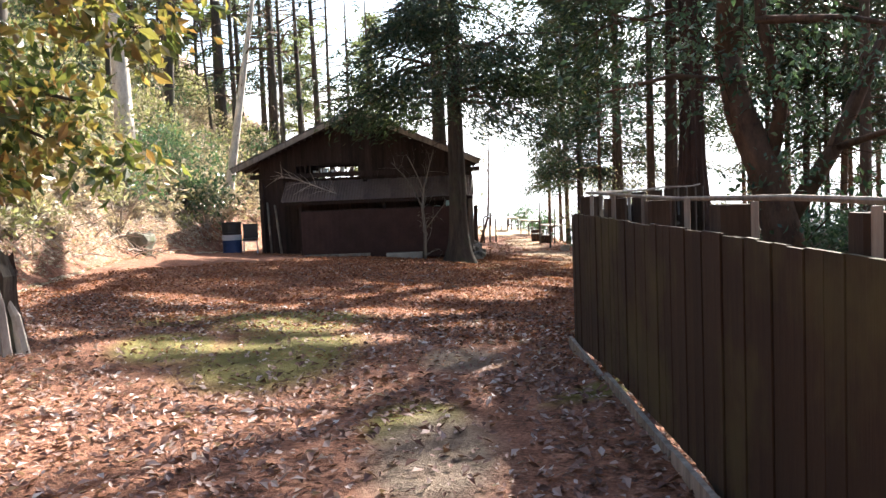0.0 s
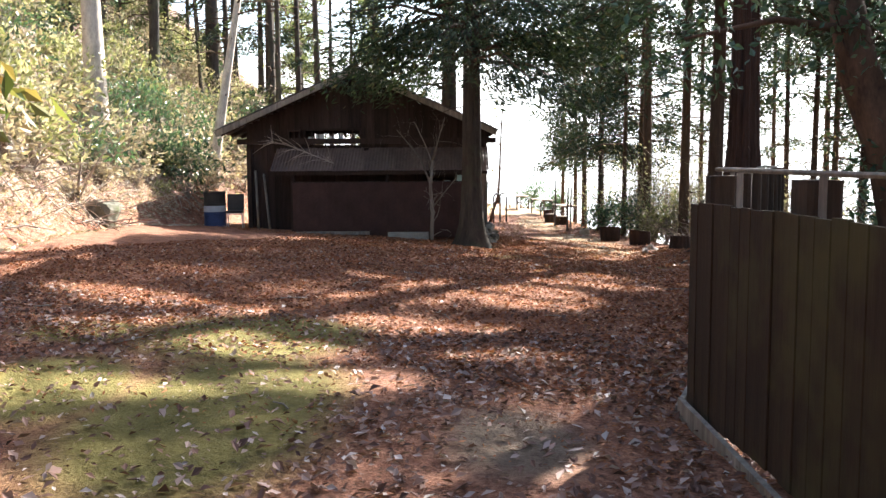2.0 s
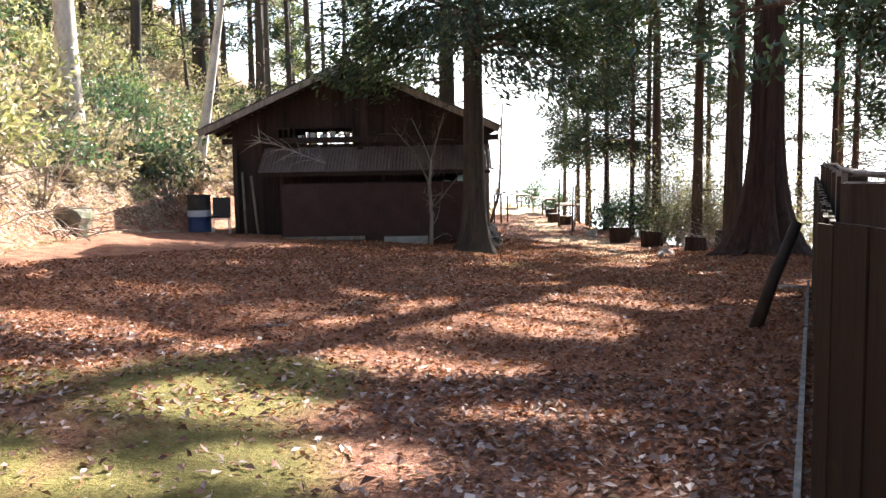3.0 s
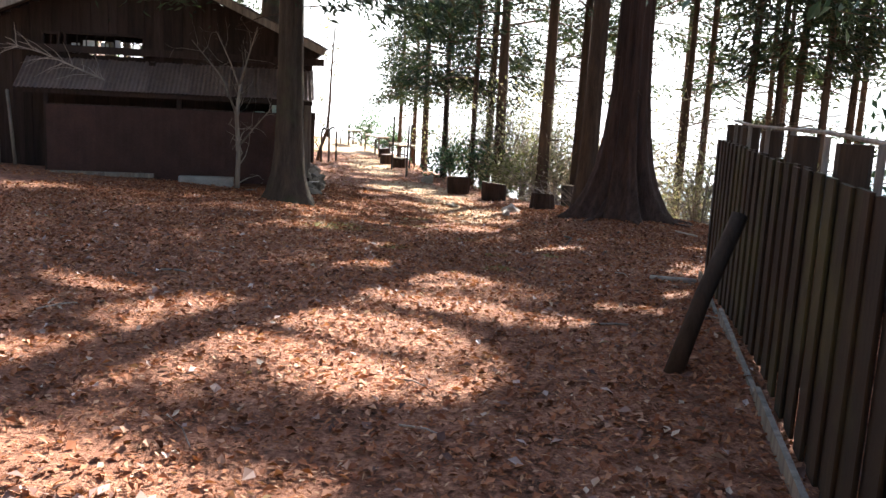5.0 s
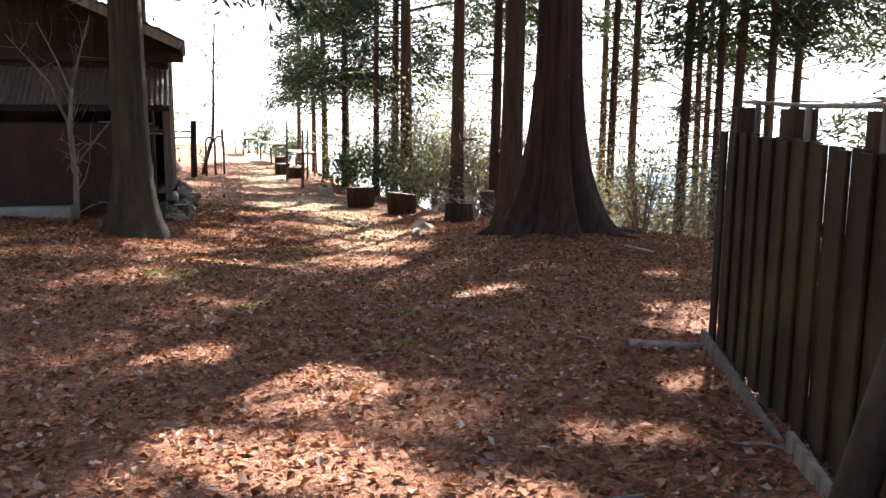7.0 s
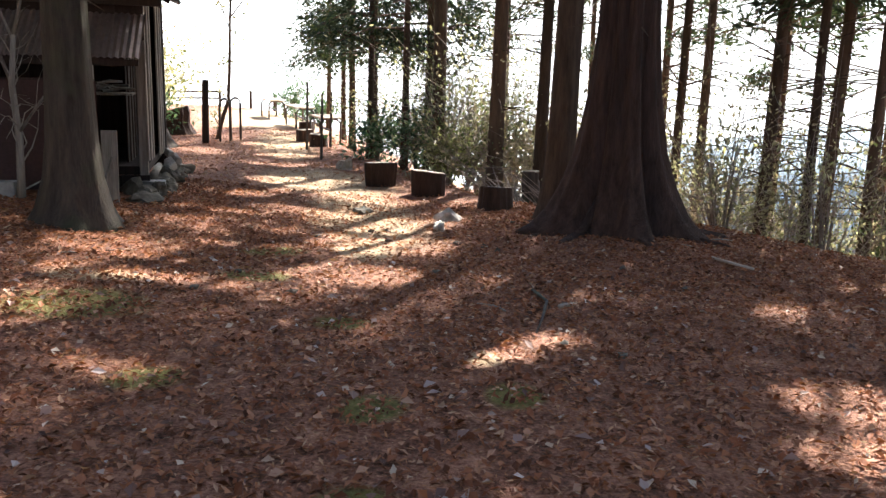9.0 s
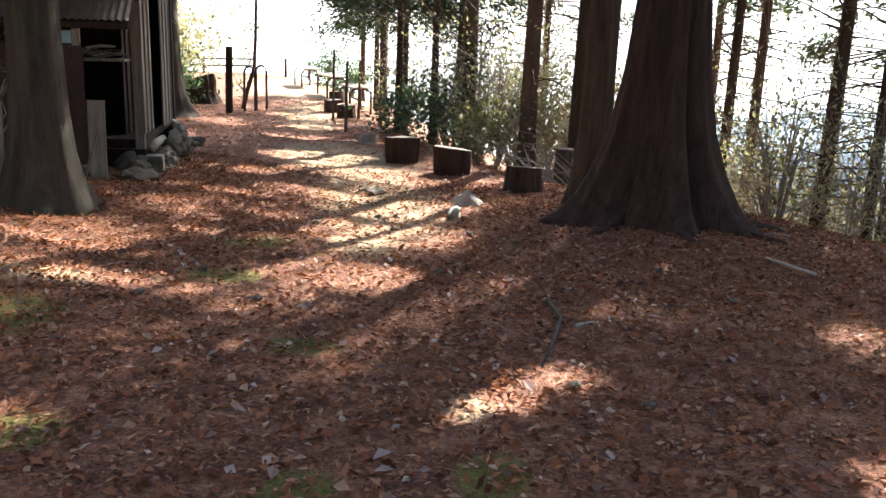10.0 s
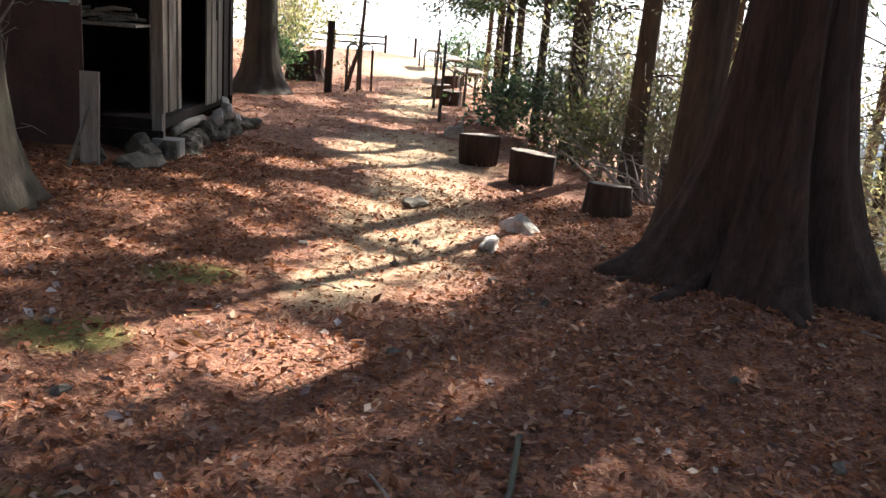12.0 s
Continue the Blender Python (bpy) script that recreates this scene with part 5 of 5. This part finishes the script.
stump(-6.62, 5.98, 0.16, 0.92, 750, "broken grey stump with a rotten ragged top", M_BARK_GREY, ragged=0.12, cut=False)
stump(-6.95, 6.35, 0.16, 0.75, 751, "dark rotten stump beside the broken one", M_BARK, ragged=0.1, cut=False)


# splintered wood on the broken stump
for i, (dx, dy, h, w, tilt) in enumerate(((0.16, -0.1, 0.85, 0.1, 0.1), (0.2, 0.02, 0.6, 0.07, 0.16), (0.05, -0.18, 0.5, 0.12, 0.05), (-0.08, -0.17, 0.95, 0.08, -0.06))):
    tagged(part("stump_splinter", MB().tube([(-6.6 + dx * 1.4, 5.98 + dy * 1.3, gz(-6.6, 5.98) - 0.04), (-6.6 + dx * 1.1, 5.98 + dy * 1.1, gz(-6.6, 5.98) + h * 0.5), (-6.6 + dx - tilt, 5.98 + dy, gz(-6.6, 5.98) + h)], [w * 0.8, w * 0.55, 0.012], 7, True, trunk_wobble(80 + i, 0.2)), M_BARK_PALE),
           "pale splintered slab of wood on the broken stump", "wood", "stump splinters")


def sawn_stump(x, y, r, h, foot, tilt, turn, seed, label):
    """A low sawn log end: bark sides with shallow flutes, a flat pale top tipped to one side."""
    rng = random.Random(seed)
    top = thing("tree_stump", Matrix.Translation((x, y, gz(x, y) - 0.06)), label, "stump", "sawn stumps along the path")
    n, ph = 30, [rng.uniform(0, 6.28) for _ in range(3)]
    ways = [2 * math.pi * j / n for j in range(n)]
    wave = [1 + 0.05 * math.sin(3 * w + ph[0]) + 0.035 * math.sin(7 * w + ph[1]) + 0.03 * math.sin(13 * w + ph[2]) for w in ways]
    dx, dy = math.cos(turn) * tilt, math.sin(turn) * tilt
    rows = [(0.0, foot), (0.2, 1 + (foot - 1) * 0.6), (0.5, 1 + (foot - 1) * 0.25), (0.97, 1.0), (1.0, 0.97)]
    v = [(r * k * q * math.cos(w), r * k * q * math.sin(w), h * f + f * r * k * (dx * math.cos(w) + dy * math.sin(w))) for f, k in rows for w, q in zip(ways, wave)]
    f = [(i * n + j, i * n + (j + 1) % n, (i + 1) * n + (j + 1) % n, (i + 1) * n + j) for i in range(len(rows) - 1) for j in range(n)]
    part("bark", MB().add(v, f + [tuple(range(n - 1, -1, -1))]), M_BARK_DARK, top, smooth=False)
    face = [(p[0] * 0.995, p[1] * 0.995, p[2] + 0.003) for p in v[-n:]] + [(0, 0, h + 0.004)]
    part("cut_face", MB().add(face, [(j, (j + 1) % n, n) for j in range(n)]), M_OLDCUT, top, "weathered grey sawn top")


sawn_stump(-5.93, 28.5, 0.285, 0.48, 0.86, 0.07, -1.3, 757, "dark sawn cedar stump with a weathered top beside the path")
sawn_stump(-4.95, 27.75, 0.3, 0.46, 0.95, 0.13, -2.4, 758, "broad reddish sawn stump with a sloping top")
sawn_stump(-3.7, 26.35, 0.25, 0.38, 1.2, 0.12, -1.7, 759, "low dark sawn stump widening at its foot")
stump(-7.2, 31.0, 0.12, 0.22, 761, "small pale sawn stump beside the path", M_CUT, "stumps along the path")
stump(-3.2, 28.3, 0.14, 0.75, 762, "mossy sawn post stump beside a cedar", M_BARK_GREY, "stumps along the path")
stump(-14.4, 38.6, 0.45, 0.75, 763, "dark broad stump beside the terrace", M_BARK, cut=False)

# stones, sticks and roots on the path
rock("stone", -4.2, 23.55, 0.07, 0.16, 0.08, 770, "pale stone among litter on the path", M_PALELOG, sub=3)
rock("stone", -4.2, 24.5, 0.14, 0.16, 0.12, 771, "pale stone among litter on the path", M_PALELOG, sub=3)
rock("stone", -5.5, 25.1, 0.22, 0.12, 0.07, 772, "flat grey stone on the sunlit path")
rp = random.Random(14)
for i in range(16):
    x, y = rp.uniform(-6, -1.6), rp.uniform(17.5, 25)
    rock("pebble", x, y, rp.uniform(0.03, 0.06), rp.uniform(0.03, 0.05), 0.03, 780 + i, "small pale stone among the litter", group="small stones", sub=1)


def stick(pts, r, label, mat=M_TWIG):
    pts = [(x, y, gz(x, y) + 0.015 + dz) for x, y, dz in pts]
    tagged(part("fallen_stick", MB().tube(pts, [r, r * 0.9, r * 0.8, r * 0.5][:len(pts)], 7, True), mat, smooth=True), label, "stick", "fallen sticks")


stick([(-2.98, 20.07, 0), (-2.86, 19.49, 0.02), (-2.88, 18.96, 0.01), (-2.92, 18.56, 0)], 0.014, "thin crooked grey stick on the litter", M_BARK_GREY)
stick([(-2.77, 19.36, 0), (-2.66, 19.45, 0)], 0.018, "short pale stick on the litter", M_CUT)
stick([(-1.2, 22.1, 0), (-0.9, 21.6, 0.03)], 0.015, "pale stick on the litter", M_CUT)
for i in range(26):
    x, y = rp.uniform(-8, -0.5), rp.uniform(6, 26)
    a, ln = rp.uniform(0, 6.28), rp.uniform(0.12, 0.4)
    stick([(x, y, 0), (x + math.cos(a) * ln / 2 + 0.02, y + math.sin(a) * ln / 2, 0.01), (x + math.cos(a) * ln, y + math.sin(a) * ln, 0)], rp.uniform(0.004, 0.009), "thin dead twig among the litter", M_TWIG)
brush = MB()
for i in range(40):
    x, y = -3.3 + rp.uniform(-0.5, 1.2), 27.3 + rp.uniform(-0.3, 1.6)
    a, ln = rp.uniform(1.5, 3.6), rp.uniform(0.5, 1.4)
    z = gz(x, y)
    brush.tube([(x, y, z), (x + math.cos(a) * ln * 0.5, y + math.sin(a) * ln * 0.4, z + ln * 0.4), (x + math.cos(a) * ln, y + math.sin(a) * ln * 0.6, z + ln * rp.uniform(0.3, 0.8))], [0.014, 0.01, 0.004], 5, False)
tagged(part("brushwood", brush, M_TWIG), "tangle of pale dead branches by the stumps", "branches", kind="stuff")

# ---- far end of the path ----
tagged(part("wooden_post", MB().tube([(-12.3, 36.0, -1.15), (-12.29, 36.0, -0.2), (-12.26, 36.0, 0.66)], [0.1, 0.095, 0.09], 10), M_FENCE_POST), "dark upright wooden post beside the path", "post")


def hoop(x, y, h, w, turn, label, group):
    a = [(-w / 2, 0, -0.1), (-w / 2, 0, h - w * 0.5)] + [(-w / 2 * math.cos(t), 0, h - w * 0.5 + w * 0.5 * math.sin(t)) for t in (0.5, 1.0, 1.57, 2.1, 2.6)] + [(w / 2, 0, h - w * 0.5), (w / 2, 0, -0.1)]
    ob = part("pipe_hoop", MB().tube(a, [0.034] * len(a), 8), M_STEEL, smooth=True)
    ob.matrix_world = Matrix.Translation((x, y, gz(x, y))) @ Matrix.Rotation(turn, 4, "Z")
    return tagged(ob, label, "hoop", group)


hoop(-12.05, 36.8, 1.2, 0.32, 0.9, "rusty steel pipe hoop beside the path", "pipe hoops")
hoop(-12.0, 37.5, 1.2, 0.32, 0.9, "rusty steel pipe hoop beside the path", "pipe hoops")
spray_tree("slim_sapling", -12.6, 37.6, 0.06, [([(0, 0, 0), (0.12, 0, 0.5), (0.36, 0, 1.2), (0.42, 0, 2.1), (0.46, 0, 3.4), (0.55, 0, 4.8)], 0.07, 0.025), ([(0.45, 0, 3.2), (0.15, 0.1, 3.9), (-0.3, 0, 4.6)], 0.02, 0.006),
           ([(0.46, 0, 3.5), (0.9, 0.1, 4.1), (1.3, 0, 4.5)], 0.02, 0.006), ([(0.5, 0, 4.0), (0.3, 0.1, 4.7), (0.2, 0, 5.4)], 0.02, 0.006)], 210, "slim crooked sapling with a few withered leaves behind the post", M_BARK_THIN, 0.12, M_TWIGGY, 160, 0.5, depth=1)
for i, (x, y, h) in enumerate(((-8.27, 33.1, 1.55), (-9.28, 35.4, 1.75), (-8.9, 36.4, 1.5))):
    tagged(part("stake", MB().tube([(x, y, gz(x, y) - 0.1), (x + 0.03, y, gz(x, y) + h)], [0.035, 0.028], 7), M_STEEL), "thin dark stake beside the path", "stake", "stakes along the path")


def pipe_bench(x, y, turn, ln, label):
    top = thing("terrace_table", Matrix.Translation((x, y, gz(x, y))) @ Matrix.Rotation(turn, 4, "Z"), label, "table", "terrace tables")
    for i in range(3):
        part("slat", MB().board(ln, 0.2, 0.04, Matrix.Translation((0, (i - 1) * 0.22, 0.7)), 0.008), M_CUT, top, "pale slat")
    for sx in (-1, 1):
        w, h, px = 0.62, 0.72, sx * (ln / 2 - 0.12)
        pts = [(px, -w / 2, -0.05), (px, -w / 2, h - 0.16), (px, -w / 2 + 0.12, h - 0.04), (px, w / 2 - 0.12, h - 0.04), (px, w / 2, h - 0.16), (px, w / 2, -0.05)]
        part("leg_hoop", MB().tube(pts, [0.035] * 6, 7), M_STEEL, top, smooth=True)
    part("brace", MB().tube([(-ln / 2 + 0.12, 0, 0.35), (ln / 2 - 0.12, 0, 0.35)], [0.03, 0.03], 7), M_STEEL, top)


pipe_bench(-14.4, 48.2, 2.05, 2.2, "terrace table with a pale slatted top on steel hoops")
pipe_bench(-11.9, 43.6, 2.05, 2.2, "terrace table with a pale slatted top on steel hoops")
pipe_bench(-9.9, 39.6, 2.05, 1.7, "terrace table with a pale slatted top on steel hoops")
rail = thing("rail_fence", Matrix(), "low wooden post-and-rail fence at the terrace's end", "fence")
RAILS = [(-24.0, 53.5), (-21.8, 54.6), (-19.5, 55.4), (-17.4, 54.0), (-15.9, 53.0)]
for i, (x, y) in enumerate(RAILS):
    z = gz(x, y)
    part("post", MB().tube([(x, y, z - 0.1), (x, y, z + 0.85)], [0.07, 0.065], 8), M_FENCE_POST, rail)
    if i < 2:
        q = RAILS[i + 1]
        for h in (0.72, 0.4):
            part("rail", MB().tube([(x, y, z + h), (q[0], q[1], gz(*q) + h)], [0.045, 0.045], 7), M_FENCE_POST, rail)
for i, (x, y) in enumerate(((-11.0, 41.3), (-10.1, 38.0), (-9.3, 36.6))):
    sawn_stump(x, y, 0.24, 0.4, 1.05, 0.05, i, 764 + i, "dark sawn stump at the path's far edge")

# ---- litter ----


def litter(name, count, box, size, mat, seed, label, thin=0.6, avoid=(), bank=False):
    rng = np.random.default_rng(seed)
    x, y = rng.uniform(box[0], box[1], count), rng.uniform(box[2], box[3], count)
    for cx, cy, a, b, keep in avoid:
        inside = ((x - cx) / (1.25 * a)) ** 2 + ((y - cy) / (1.25 * b)) ** 2
        gone = (inside < 1) & (rng.random(len(x)) > keep + (1 - keep) * inside ** 1.5)
        x, y = x[~gone], y[~gone]
    out = x < np.interp(y, EDGE[:, 0], EDGE[:, 1]) + 1.5
    if bank:
        out &= x < np.interp(y, TOE[:, 0], TOE[:, 1]) + 0.25
    local = np.array((SHED.inverted()))
    sx = local[0, 0] * x + local[0, 1] * y + local[0, 3]
    sy = local[1, 0] * x + local[1, 1] * y + local[1, 3]
    out &= ~((sx < 0) & (sx > -6.4) & (sy > 0.15) & (sy < 4.3))
    x, y = x[out], y[out]
    n = len(x)
    s = size * (0.5 + rng.random(n) ** 1.5)
    c = np.stack([x, y, heights(x, y) + 0.008 + s * 0.2 * rng.random(n)], 1)
    a = rng.random(n) * 6.283
    w = np.stack([np.cos(a), np.sin(a), rng.normal(size=n) * 0.35], 1)
    w = unit(w)
    flat = unit(np.stack([-np.sin(a), np.cos(a), rng.normal(size=n) * 0.45], 1))
    up = np.cross(w, flat)
    ln, wd = s[:, None], (s * thin * (0.7 + 0.6 * rng.random(n)))[:, None]
    curl = (0.15 + 0.3 * rng.random(n))[:, None]
    verts = np.stack([c - w * ln / 2, c + flat * wd / 2 + up * wd * curl, c + w * ln / 2 + up * ln * 0.1, c - flat * wd / 2 + up * wd * curl], 1).reshape(-1, 3)
    i = np.arange(n)[:, None] * 4
    faces = np.concatenate([i + np.array([[0, 1, 2]]), i + np.array([[0, 2, 3]])], 1).reshape(-1, 3)
    tagged(part(name, bulk(name, verts, faces, mat), None), label, "leaves", kind="stuff")


MOSSY = ((-5.3, 20.0, 0.4, 0.5, 0.7), (-5.5, 6.9, 0.8, 1.0, 0.3), (-4.3, 6.9, 0.9, 1.9, 0.18), (-5.3, 8.9, 1.0, 1.2, 0.3), (-2.5, 6.9, 0.5, 0.9, 0.25), (-1.7, 4.2, 0.5, 1.3, 0.35))
WORN = ((-4.9, 23.4, 0.9, 2.4, 0.3), (-6.4, 27.0, 1.2, 2.4, 0.3), (-4.7, 20.9, 0.6, 1.2, 0.5), (-8.6, 32.0, 0.9, 3.0, 0.3))
litter("fallen_leaves", 46000, (-11, 2.2, 1.2, 10), 0.055, M_LITTER, 900, "carpet of curled brown and pale fallen leaves", 0.55, MOSSY)
litter("fallen_needles", 185000, (-10, 2.5, 6.5, 27), 0.034, M_NEEDLE, 901, "carpet of reddish fallen cedar needles and leaves", 0.3, MOSSY + WORN)
litter("scattered_leaves", 120000, (-11, 2.0, 8, 27), 0.045, M_REDLEAF, 902, "curled red-brown and pale fallen leaves", 0.6, MOSSY + WORN)
litter("large_leaves", 4200, (-9, 1.5, 4, 21), 0.058, M_LITTER, 906, "large curled pale and brown fallen leaves", 0.6)
litter("bank_leaves", 65000, (-21, -9, 5, 30), 0.075, M_DRY, 904, "pale dry leaves and straw on the bank", 0.4, bank=True)
litter("toe_leaves", 60000, (-17, -8.5, 7, 22), 0.085, M_DRY, 905, "pale pinkish dry leaves drifted at the bank's foot", 0.45, bank=True)
litter("fallen_sprigs", 26000, (-14, 1, 20, 42), 0.08, M_NEEDLE, 903, "reddish cedar sprigs along the path", 0.3)
